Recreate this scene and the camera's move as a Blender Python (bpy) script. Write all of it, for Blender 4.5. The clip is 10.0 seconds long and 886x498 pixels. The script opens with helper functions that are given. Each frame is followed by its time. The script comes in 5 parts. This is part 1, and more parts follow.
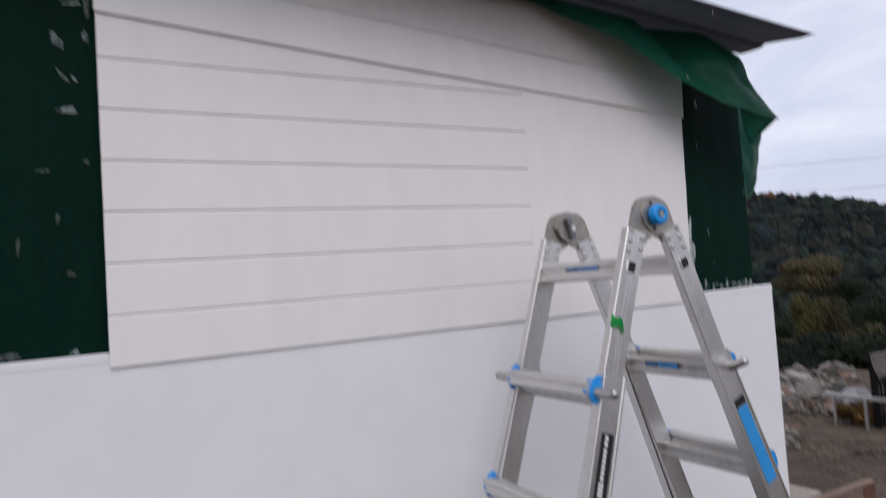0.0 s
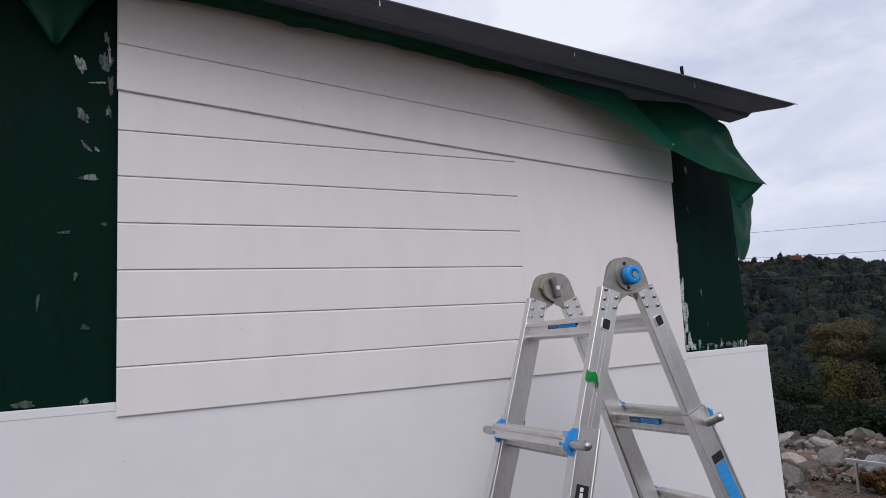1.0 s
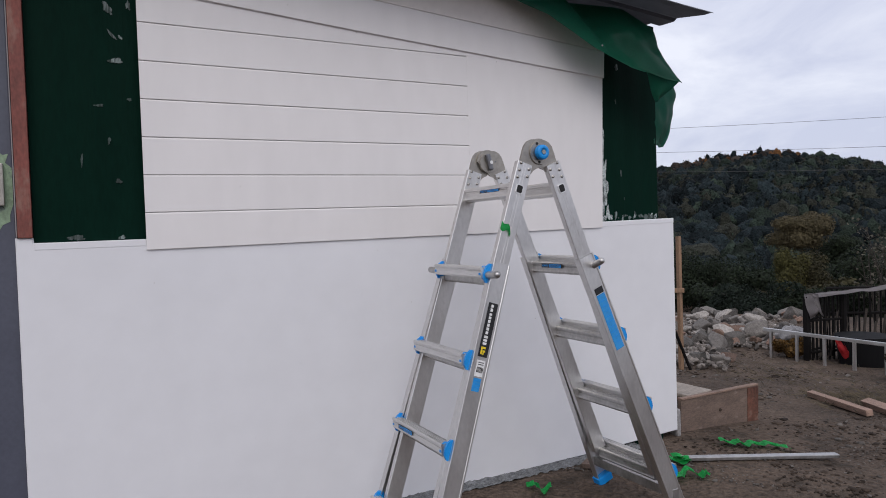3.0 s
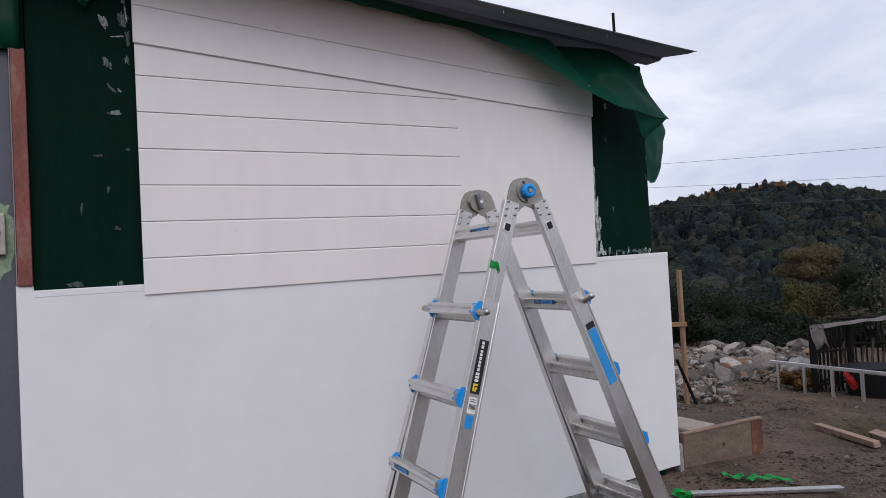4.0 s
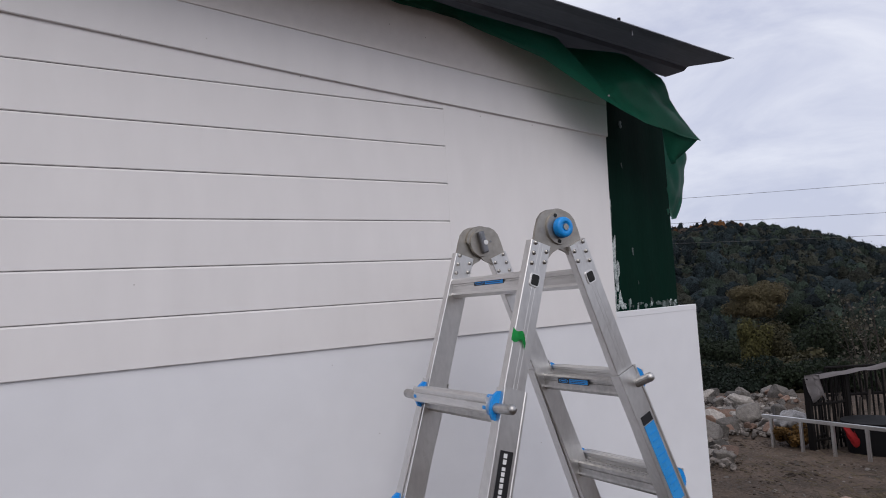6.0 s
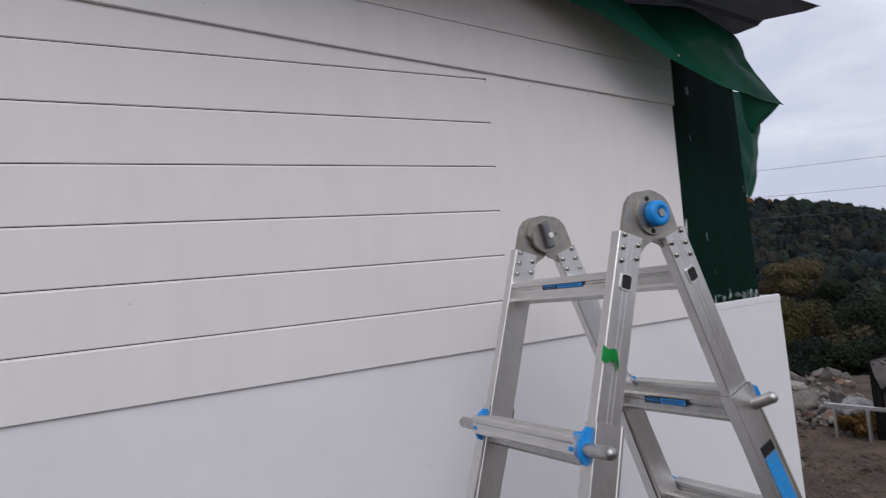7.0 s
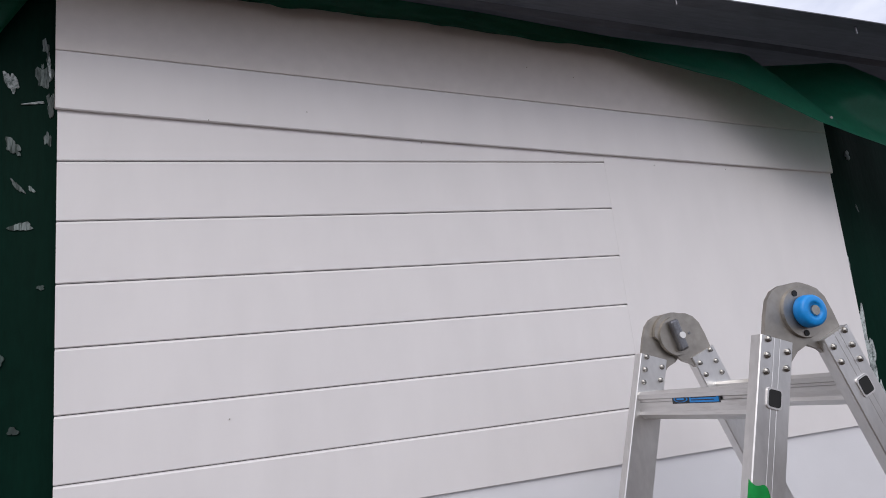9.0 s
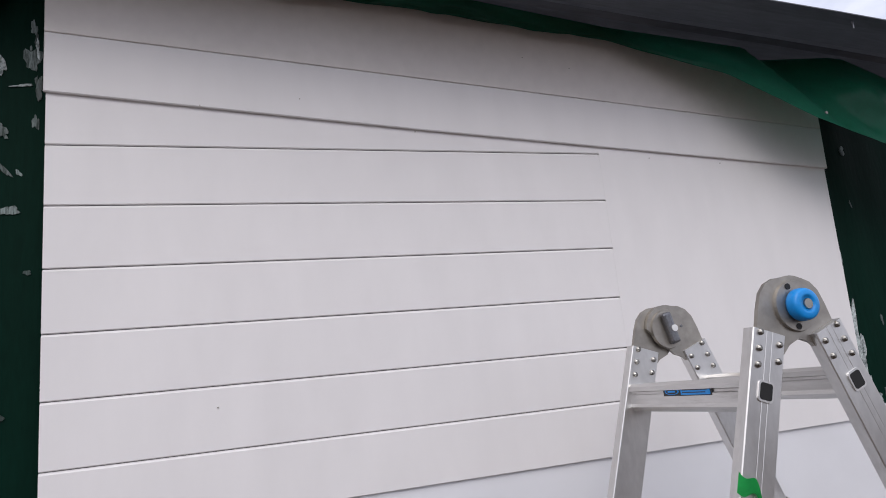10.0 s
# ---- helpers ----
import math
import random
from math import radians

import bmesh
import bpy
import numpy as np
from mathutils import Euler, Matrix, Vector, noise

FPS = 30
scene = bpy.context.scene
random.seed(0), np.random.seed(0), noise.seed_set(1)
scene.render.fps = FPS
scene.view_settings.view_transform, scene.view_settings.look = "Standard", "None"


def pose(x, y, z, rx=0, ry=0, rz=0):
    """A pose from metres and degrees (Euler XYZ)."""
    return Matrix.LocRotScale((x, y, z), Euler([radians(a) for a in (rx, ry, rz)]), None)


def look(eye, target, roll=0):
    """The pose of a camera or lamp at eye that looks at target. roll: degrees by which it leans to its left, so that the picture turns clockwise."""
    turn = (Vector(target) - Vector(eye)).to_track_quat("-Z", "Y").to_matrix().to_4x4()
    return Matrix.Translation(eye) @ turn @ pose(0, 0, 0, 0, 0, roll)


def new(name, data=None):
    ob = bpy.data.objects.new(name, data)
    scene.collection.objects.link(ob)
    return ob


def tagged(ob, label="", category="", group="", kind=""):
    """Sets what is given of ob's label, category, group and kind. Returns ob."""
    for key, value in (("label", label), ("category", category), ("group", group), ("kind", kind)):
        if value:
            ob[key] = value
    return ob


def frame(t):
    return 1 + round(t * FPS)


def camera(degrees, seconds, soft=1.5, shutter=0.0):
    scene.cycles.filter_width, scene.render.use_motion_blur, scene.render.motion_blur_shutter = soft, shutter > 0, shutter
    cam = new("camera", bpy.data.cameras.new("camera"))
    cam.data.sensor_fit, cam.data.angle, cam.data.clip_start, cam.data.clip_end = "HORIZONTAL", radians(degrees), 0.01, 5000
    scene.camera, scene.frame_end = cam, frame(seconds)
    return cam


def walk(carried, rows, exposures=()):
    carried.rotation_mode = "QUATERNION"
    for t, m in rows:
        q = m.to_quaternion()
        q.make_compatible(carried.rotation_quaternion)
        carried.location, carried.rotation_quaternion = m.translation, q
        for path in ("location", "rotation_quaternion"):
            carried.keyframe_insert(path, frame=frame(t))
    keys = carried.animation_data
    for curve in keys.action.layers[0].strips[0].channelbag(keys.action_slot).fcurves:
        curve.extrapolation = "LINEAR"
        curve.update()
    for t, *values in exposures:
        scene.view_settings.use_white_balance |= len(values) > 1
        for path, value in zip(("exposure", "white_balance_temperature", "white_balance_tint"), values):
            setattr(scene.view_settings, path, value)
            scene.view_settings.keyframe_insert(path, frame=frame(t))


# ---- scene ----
cam = camera(65.7, 10.0, soft=0.9, shutter=0.29)
PATH = [
    (0, (-0.0653, -1.9883, 1.2626), (0.8761, -0.2266, 1.3627), -3.88),
    (0.3, (-0.0890, -2.0658, 1.2748), (0.7763, -0.3011, 1.6449), -2.90),
    (0.5, (-0.0617, -2.0907, 1.2442), (0.8627, -0.3378, 1.5142), -2.92),
    (1, (-0.0313, -2.1389, 1.2387), (0.8524, -0.3670, 1.5203), -3.47),
    (1.5, (-0.0079, -2.1688, 1.2338), (0.8665, -0.3888, 1.4925), -3.78),
    (2, (-0.0954, -2.3129, 1.2010), (0.8490, -0.5551, 1.3362), -2.88),
    (2.5, (-0.1951, -2.4977, 1.1676), (0.7314, -0.7253, 1.1560), -3.53),
    (2.7, (-0.2149, -2.5945, 1.1455), (0.7182, -0.8270, 1.0716), -2.04),
    (3.8, (-0.1654, -2.7630, 1.1322), (0.7620, -0.9918, 1.1859), -2.50),
    (4, (-0.1716, -2.7638, 1.1328), (0.7417, -0.9855, 1.1932), -3.19),
    (4.5, (-0.1693, -2.7416, 1.1382), (0.7360, -0.9593, 1.2008), -2.74),
    (5, (-0.1451, -2.4802, 1.1565), (0.8590, -0.7513, 1.2082), -4.50),
    (5.5, (-0.0600, -2.2404, 1.1888), (0.9954, -0.5420, 1.2266), -4.12),
    (5.7, (0.0033, -2.1481, 1.2011), (1.0564, -0.4568, 1.3752), -2.84),
    (6.8, (0.1852, -1.7274, 1.2761), (1.1984, -0.0069, 1.3919), -6.63),
    (7, (0.2001, -1.6785, 1.2790), (1.1852, 0.0567, 1.4157), -5.63),
    (7.5, (0.3106, -1.5909, 1.2981), (1.0893, 0.2296, 1.5795), -5.17),
    (8, (0.3622, -1.5627, 1.3109), (1.1709, 0.2356, 1.6461), -6.71),
    (8.5, (0.3603, -1.5838, 1.3140), (1.0583, 0.2583, 1.6595), -5.40),
    (9, (0.3552, -1.6001, 1.3299), (0.9484, 0.2639, 1.7465), -6.20),
    (9.5, (0.3520, -1.5980, 1.3288), (0.9410, 0.2698, 1.7346), -5.91),
    (10, (0.3606, -1.5886, 1.3250), (0.9713, 0.2745, 1.7199), -5.59),
]
EXPOSURES = [(0, 0.47), (1, 0.40), (2.5, 0.42), (4.0, 0.42), (4.5, 0.36), (5.5, 0.34), (7, 0.29), (7.5, 0.39), (8.5, 0.53), (10, 0.64)]
walk(cam, [(t, look(eye, target, roll)) for t, eye, target, roll in PATH], exposures=EXPOSURES)

# ---- world, sun ----
world = bpy.data.worlds.new("overcast_sky")
scene.world = world
world.use_nodes = True
wn, wl = world.node_tree.nodes, world.node_tree.links
wn.clear()
w_out = wn.new("ShaderNodeOutputWorld")
w_bg = wn.new("ShaderNodeBackground")
w_sky = wn.new("ShaderNodeTexSky")
w_sky.sky_type = "NISHITA"
w_sky.sun_disc = False
w_sky.sun_elevation = radians(32)
w_sky.sun_rotation = radians(215)
w_sky.dust_density = 2.0
w_co = wn.new("ShaderNodeTexCoord")
w_map = wn.new("ShaderNodeMapping")
w_map.inputs["Scale"].default_value = (1.0, 1.0, 2.3)
w_noise = wn.new("ShaderNodeTexNoise")
w_noise.inputs["Scale"].default_value = 3.4
w_noise.inputs["Detail"].default_value = 7
w_noise.inputs["Roughness"].default_value = 0.58
w_noise.inputs["Distortion"].default_value = 0.5
w_ramp = wn.new("ShaderNodeValToRGB")
w_ramp.color_ramp.elements[0].position = 0.36
w_ramp.color_ramp.elements[0].color = (4.6, 4.85, 6.1, 1)
w_ramp.color_ramp.elements[1].position = 0.62
w_ramp.color_ramp.elements[1].color = (6.7, 6.85, 7.65, 1)
w_mix = wn.new("ShaderNodeMix")
w_mix.data_type = "RGBA"
w_mix.inputs["Factor"].default_value = 0.93
wl.new(w_co.outputs["Generated"], w_map.inputs["Vector"])
wl.new(w_map.outputs["Vector"], w_noise.inputs["Vector"])
wl.new(w_noise.outputs["Fac"], w_ramp.inputs["Fac"])
wl.new(w_sky.outputs["Color"], w_mix.inputs["A"])
wl.new(w_ramp.outputs["Color"], w_mix.inputs["B"])
wl.new(w_mix.outputs["Result"], w_bg.inputs["Color"])
w_bg.inputs["Strength"].default_value = 0.1
wl.new(w_bg.outputs["Background"], w_out.inputs["Surface"])

sun = new("sun", bpy.data.lights.new("sun", "SUN"))
sun.data.energy = 0.95
sun.data.angle = radians(40)
sun.data.color = (1.0, 0.95, 0.9)
sun.matrix_world = look((-4.8, -9.2, 11.4), (0, 0, 1))


# ---- materials ----
def mat(name, color, rough=0.6, metal=0.0, var=0.15, scale=6.0, fine=60.0, bump=0.1, stretch=(1, 1, 1), stain=None, stain_at=0.6, island=0.0, rnd=0.0, depth=0.004, spec=0.5, translucent=0.0, through_color=None):
    """Surface with coarse and fine variation, an optional stain colour, and relief."""
    m = bpy.data.materials.new(name)
    m.use_nodes = True
    n, l = m.node_tree.nodes, m.node_tree.links
    b = n["Principled BSDF"]
    b.inputs["Metallic"].default_value = metal
    b.inputs["Specular IOR Level"].default_value = spec
    co = n.new("ShaderNodeTexCoord")
    mp = n.new("ShaderNodeMapping")
    mp.inputs["Scale"].default_value = stretch
    l.new(co.outputs["Object"], mp.inputs["Vector"])
    big, small = n.new("ShaderNodeTexNoise"), n.new("ShaderNodeTexNoise")
    big.inputs["Scale"].default_value, big.inputs["Detail"].default_value = scale, 5
    small.inputs["Scale"].default_value, small.inputs["Detail"].default_value = fine, 3
    l.new(mp.outputs["Vector"], big.inputs["Vector"])
    l.new(mp.outputs["Vector"], small.inputs["Vector"])
    add = n.new("ShaderNodeMath")
    add.operation = "ADD"
    l.new(big.outputs["Fac"], add.inputs[0])
    l.new(small.outputs["Fac"], add.inputs[1])
    rng = n.new("ShaderNodeMapRange")
    rng.inputs["From Min"].default_value, rng.inputs["From Max"].default_value = 0.7, 1.3
    rng.inputs["To Min"].default_value, rng.inputs["To Max"].default_value = 1 - var, 1 + var
    l.new(add.outputs[0], rng.inputs["Value"])
    value = rng.outputs["Result"]
    if island or rnd:
        src = n.new("ShaderNodeNewGeometry").outputs["Random Per Island"] if island else n.new("ShaderNodeObjectInfo").outputs["Random"]
        amount = island or rnd
        r2 = n.new("ShaderNodeMapRange")
        r2.inputs["To Min"].default_value, r2.inputs["To Max"].default_value = 1 - amount, 1 + amount
        l.new(src, r2.inputs["Value"])
        mul = n.new("ShaderNodeMath")
        mul.operation = "MULTIPLY"
        l.new(value, mul.inputs[0])
        l.new(r2.outputs["Result"], mul.inputs[1])
        value = mul.outputs[0]
    tint = n.new("ShaderNodeVectorMath")
    tint.operation = "SCALE"
    tint.inputs[0].default_value = color
    l.new(value, tint.inputs["Scale"])
    out = tint.outputs["Vector"]
    if stain:
        sn = n.new("ShaderNodeTexNoise")
        sn.inputs["Scale"].default_value, sn.inputs["Detail"].default_value, sn.inputs["Roughness"].default_value = scale * 1.7, 8, 0.65
        l.new(mp.outputs["Vector"], sn.inputs["Vector"])
        sr = n.new("ShaderNodeMapRange")
        sr.inputs["From Min"].default_value, sr.inputs["From Max"].default_value = stain_at, stain_at + 0.14
        l.new(sn.outputs["Fac"], sr.inputs["Value"])
        mx = n.new("ShaderNodeMix")
        mx.data_type = "RGBA"
        l.new(sr.outputs["Result"], mx.inputs["Factor"])
        l.new(out, mx.inputs["A"])
        mx.inputs["B"].default_value = (*stain, 1)
        out = mx.outputs["Result"]
    l.new(out, b.inputs["Base Color"])
    rr = n.new("ShaderNodeMapRange")
    rr.inputs["To Min"].default_value, rr.inputs["To Max"].default_value = max(rough - 0.12, 0.02), min(rough + 0.12, 1)
    l.new(big.outputs["Fac"], rr.inputs["Value"])
    l.new(rr.outputs["Result"], b.inputs["Roughness"])
    if bump:
        bp = n.new("ShaderNodeBump")
        bp.inputs["Strength"].default_value, bp.inputs["Distance"].default_value = bump, depth
        l.new(add.outputs[0], bp.inputs["Height"])
        l.new(bp.outputs["Normal"], b.inputs["Normal"])
    if translucent:
        tr = n.new("ShaderNodeBsdfTranslucent")
        if through_color:
            tr.inputs["Color"].default_value = (*through_color, 1)
        else:
            l.new(out, tr.inputs["Color"])
        ms = n.new("ShaderNodeMixShader")
        ms.inputs["Fac"].default_value = translucent
        l.new(b.outputs["BSDF"], ms.inputs[1])
        l.new(tr.outputs["BSDF"], ms.inputs[2])
        l.new(ms.outputs["Shader"], n["Material Output"].inputs["Surface"])
    return m


M_WHITE = mat("white_cladding", (0.76, 0.735, 0.735), 0.42, var=0.03, scale=1.7, fine=9, bump=0.03, depth=0.001, stretch=(1.6, 1.6, 0.5))
# the same white boards; the warm tint paints in light bounced under the roof
M_WHITE_BOUNCE = mat("white_cladding_warm_bounce", (0.76, 0.712, 0.68), 0.42, var=0.04, scale=2.0, fine=30, bump=0.02, depth=0.001)
M_WHITE_LOW = mat("white_lower_sheet", (0.735, 0.735, 0.765), 0.4, var=0.03, scale=1.3, fine=8, bump=0.04, depth=0.002)
M_BACK = mat("panel_backing", (0.06, 0.058, 0.055), 0.9)
M_GREEN = mat("dark_green_sheeting", (0.0019, 0.0160, 0.0104), 0.55, spec=0.04, var=0.16, scale=3.0, fine=40, bump=0.25, stretch=(3, 3, 0.6), depth=0.003)
M_TARP = mat("green_tarpaulin", (0.012, 0.140, 0.078), 0.36, var=0.25, scale=5.0, fine=120, bump=0.12, depth=0.002, translucent=0.48, through_color=(0.05, 0.25, 0.19))
M_PAINT = mat("white_paint_smear", (0.36, 0.40, 0.40), 0.6, var=0.6, scale=35, fine=160, bump=0.3, stain=(0.010, 0.035, 0.027), stain_at=0.53, rnd=0.3)
M_STREAK = mat("thin_paint_streak", (0.125, 0.155, 0.150), 0.6, var=0.6, scale=26, fine=140, bump=0.2, stretch=(3, 3, 0.4), stain=(0.004, 0.019, 0.013), stain_at=0.45, rnd=0.6)
M_FAINT = mat("faint_paint_smear", (0.035, 0.058, 0.052), 0.6, var=0.6, scale=26, fine=140, bump=0.1, stretch=(3, 3, 0.4), stain=(0.003, 0.018, 0.012), stain_at=0.45, rnd=0.5)
M_ROOF = mat("dark_grey_roofing", (0.105, 0.108, 0.120), 0.38, metal=0.3, var=0.2, scale=3, fine=50, bump=0.08, stretch=(0.3, 2, 2))
M_DOOR = mat("blue_grey_door_paint", (0.075, 0.08, 0.11), 0.45, var=0.1, scale=4, fine=80, bump=0.1)
M_PRIMER = mat("green_beige_primer", (0.22, 0.30, 0.20), 0.7, var=0.3, scale=12, fine=90, bump=0.3, stain=(0.09, 0.1, 0.12), stain_at=0.57)
M_JAMB = mat("red_brown_jamb", (0.18, 0.052, 0.040), 0.65, var=0.35, scale=5, fine=60, bump=0.3, stretch=(2, 2, 0.9), stain=(0.25, 0.135, 0.105), stain_at=0.52)
M_ALU = mat("brushed_aluminium", (0.69, 0.68, 0.67), 0.40, metal=1.0, var=0.08, scale=7, fine=60, bump=0.02, depth=0.001, stretch=(1.6, 1.6, 0.7), stain=(0.58, 0.565, 0.55), stain_at=0.62)
M_ALU_RUNG = mat("brushed_rung_aluminium", (0.68, 0.67, 0.66), 0.38, metal=1.0, var=0.10, scale=7, fine=60, bump=0.02, depth=0.001, stretch=(2.5, 0.3, 2.5), stain=(0.46, 0.445, 0.43), stain_at=0.58)
M_RIM = mat("bright_pressed_rim", (0.80, 0.79, 0.78), 0.35, metal=0.9, var=0.1, scale=40, bump=0.0)
M_RIVET = mat("shiny_rivet", (0.33, 0.32, 0.30), 0.30, metal=1.0, var=0.2, scale=40, bump=0.0)
M_ALU_DK = mat("darker_aluminium", (0.47, 0.46, 0.45), 0.42, metal=1.0, var=0.2, scale=14, fine=60, bump=0.02, depth=0.001)
M_HINGE = mat("cast_hinge_metal", (0.375, 0.350, 0.315), 0.45, metal=0.9, var=0.15, scale=18, fine=60, bump=0.03, depth=0.001)
M_STEEL = mat("dark_steel", (0.22, 0.22, 0.23), 0.35, metal=1.0, var=0.2, scale=30, fine=200, bump=0.05)
M_BLUE = mat("blue_plastic", (0.003, 0.250, 0.68), 0.40, var=0.08, scale=20, fine=200, bump=0.03)
M_BLUE_LABEL = mat("blue_label", (0.025, 0.26, 0.62), 0.45, var=0.12, scale=25, fine=120, bump=0.02)
M_BLACK = mat("black_label", (0.012, 0.012, 0.014), 0.4, var=0.2, scale=20, bump=0.0)
M_LABELWHITE = mat("white_label", (0.72, 0.72, 0.72), 0.5, var=0.08, scale=20, bump=0.0)
M_YELLOW = mat("yellow_label", (0.75, 0.55, 0.02), 0.5, var=0.08, scale=20, bump=0.0)
M_DARKHOLE = mat("black_rubber_and_hole_fill", (0.01, 0.01, 0.01), 0.7, bump=0.0)
M_GTAPE = mat("green_tape", (0.02, 0.46, 0.11), 0.45, var=0.2, scale=25, bump=0.1, translucent=0.2)
M_DIRT = mat("bare_earth", (0.094, 0.069, 0.053), 0.95, var=0.5, scale=2.2, fine=38, bump=1.0, depth=0.035, stain=(0.046, 0.036, 0.028), stain_at=0.53, spec=0.2)
M_CLOD = mat("dark_earth_crumbs", (0.050, 0.037, 0.029), 0.95, var=0.4, island=0.6, scale=20, bump=0.4, spec=0.15)
M_TIMBER = mat("raw_timber", (0.25, 0.155, 0.095), 0.75, var=0.35, scale=5, fine=60, bump=0.3, stretch=(6, 6, 1), rnd=0.2, stain=(0.16, 0.105, 0.07), stain_at=0.58)
M_PLANK = mat("weathered_plank", (0.235, 0.155, 0.118), 0.8, var=0.4, scale=5, fine=60, bump=0.4, stretch=(1, 6, 6), rnd=0.35, stain=(0.11, 0.075, 0.06), stain_at=0.56)
M_SLAB = mat("pale_stone", (0.30, 0.26, 0.225), 0.85, var=0.25, scale=9, bump=0.4)
M_PLY = mat("weathered_plywood", (0.140, 0.098, 0.077), 0.8, var=0.3, scale=6, fine=50, bump=0.3, stretch=(1, 3, 3), stain=(0.22, 0.165, 0.14), stain_at=0.58)
M_RUST = mat("rust_stained_board", (0.115, 0.045, 0.028), 0.85, var=0.5, scale=9, fine=60, bump=0.3, stain=(0.19, 0.12, 0.09), stain_at=0.55)
M_ROCK_PALE = mat("pale_boulder", (0.40, 0.365, 0.335), 0.85, var=0.35, scale=5, fine=40, bump=0.8, depth=0.02, stain=(0.20, 0.165, 0.14), stain_at=0.57, rnd=0.3, spec=0.3)
M_ROCK = mat("river_boulder", (0.165, 0.150, 0.138), 0.85, var=0.4, scale=5, fine=40, bump=0.7, depth=0.02, stain=(0.22, 0.205, 0.19), stain_at=0.6, rnd=0.5, spec=0.3)
M_ROCK_RED = mat("reddish_boulder", (0.20, 0.130, 0.10), 0.85, var=0.3, scale=5, fine=40, bump=0.7, depth=0.02, rnd=0.3, spec=0.3)
M_RUBBLE = mat("rubble_stone", (0.150, 0.132, 0.12), 0.9, var=0.3, island=0.55, bump=0.4, spec=0.2)
M_PEBBLE = mat("gravel_bits", (0.115, 0.103, 0.094), 0.9, var=0.3, island=0.5, bump=0.3, spec=0.2)
M_IRON = mat("black_iron", (0.007, 0.006, 0.006), 0.8, var=0.3, bump=0.2, spec=0.15)
M_WIRE = mat("grey_weathered_wire", (0.06, 0.06, 0.062), 0.6, var=0.1, bump=0.0)
M_CLOTH = mat("pale_cloth", (0.25, 0.23, 0.235), 0.9, var=0.15, scale=10, fine=150, bump=0.2)
M_BAG = mat("dirty_plastic_film", (0.25, 0.24, 0.24), 0.45, var=0.4, scale=12, fine=60, bump=0.6, depth=0.01)
M_BLUECLOTH = mat("blue_cloth", (0.04, 0.055, 0.12), 0.9, var=0.15, scale=10, bump=0.2)
M_TUB = mat("black_plastic", (0.006, 0.006, 0.007), 0.7, spec=0.2, var=0.2, bump=0.1)
M_RED = mat("red_cloth", (0.45, 0.02, 0.025), 0.8, var=0.2, bump=0.1)
M_BARK = mat("grey_brown_bark", (0.035, 0.028, 0.023), 0.9, var=0.4, scale=8, bump=0.5, stretch=(3, 3, 1))
M_STRAW = mat("dry_straw", (0.075, 0.058, 0.036), 0.9, var=0.2, island=0.4, bump=0.0)
M_FOIL = mat("crumpled_grey_foil", (0.17, 0.175, 0.18), 0.45, metal=0.3, var=0.6, scale=40, fine=150, bump=0.8, depth=0.01)


def leaf(name, color, island=0.45):
    return mat(name, color, 0.75, var=0.3, scale=0.4, fine=3.0, bump=0.0, island=island, spec=0.2, translucent=0.25)


L_DARK = leaf("dark_green_leaves", (0.012, 0.019, 0.013))
L_GREEN = leaf("green_leaves", (0.018, 0.026, 0.014))
L_OLIVE = leaf("olive_leaves", (0.044, 0.040, 0.020))
L_DOME = leaf("dull_olive_leaves", (0.088, 0.073, 0.040), 0.25)
L_BROWN = leaf("brown_autumn_leaves", (0.036, 0.026, 0.018))
L_ORANGE = leaf("orange_autumn_leaves", (0.14, 0.055, 0.015))
L_YELLOW = leaf("yellow_green_leaves", (0.066, 0.062, 0.022))
L_PALE = leaf("pale_grey_leaves", (0.10, 0.092, 0.072), 0.35)
L_OCHRE = leaf("ochre_dry_leaves", (0.15, 0.085, 0.028))
L_DRY = leaf("dry_shrub_leaves", (0.030, 0.024, 0.016))


def wood_mat(name, color):
    return mat(name, color, 0.85, var=0.7, scale=0.8, fine=4.0, bump=1.0, depth=0.5, island=0.35, spec=0.1)


# blue in the two darkest tints paints distance haze into the crowns
WOODS = [wood_mat("wood_dark_hazed", (0.017, 0.025, 0.028)), wood_mat("wood_black_green_hazed", (0.009, 0.014, 0.016)), wood_mat("wood_green", (0.024, 0.034, 0.026)), wood_mat("wood_dull", (0.031, 0.033, 0.026)), wood_mat("wood_brown", (0.040, 0.032, 0.027)), wood_mat("wood_orange", (0.115, 0.054, 0.022))]


# ---- mesh helpers ----
def link_mesh(name, bm, material, parent=None, label="", smooth=False):
    bmesh.ops.recalc_face_normals(bm, faces=bm.faces)
    me = bpy.data.meshes.new(name)
    if parent is not None:
        root = parent
        shift = Vector((0, 0, 0))
        while root is not None:
            shift += root.location
            root = root.parent
        bmesh.ops.translate(bm, verts=bm.verts, vec=-shift)
    bm.to_mesh(me)
    bm.free()
    for m in material if isinstance(material, (list, tuple)) else [material]:
        me.materials.append(m)
    if smooth:
        me.shade_smooth()
    ob = new(name, me)
    if parent is not None:
        ob.parent = parent
    if label:
        ob["label"] = label
    return ob


def part(name, bm, material, parent, label="", smooth=False):
    return link_mesh(name, bm, material, parent, label, smooth)


def thing(name, at, label, category, group="", kind=""):
    ob = new(name)
    ob.location = at
    ob.empty_display_size = 0.1
    return tagged(ob, label, category, group, kind)


def B():
    return bmesh.new()


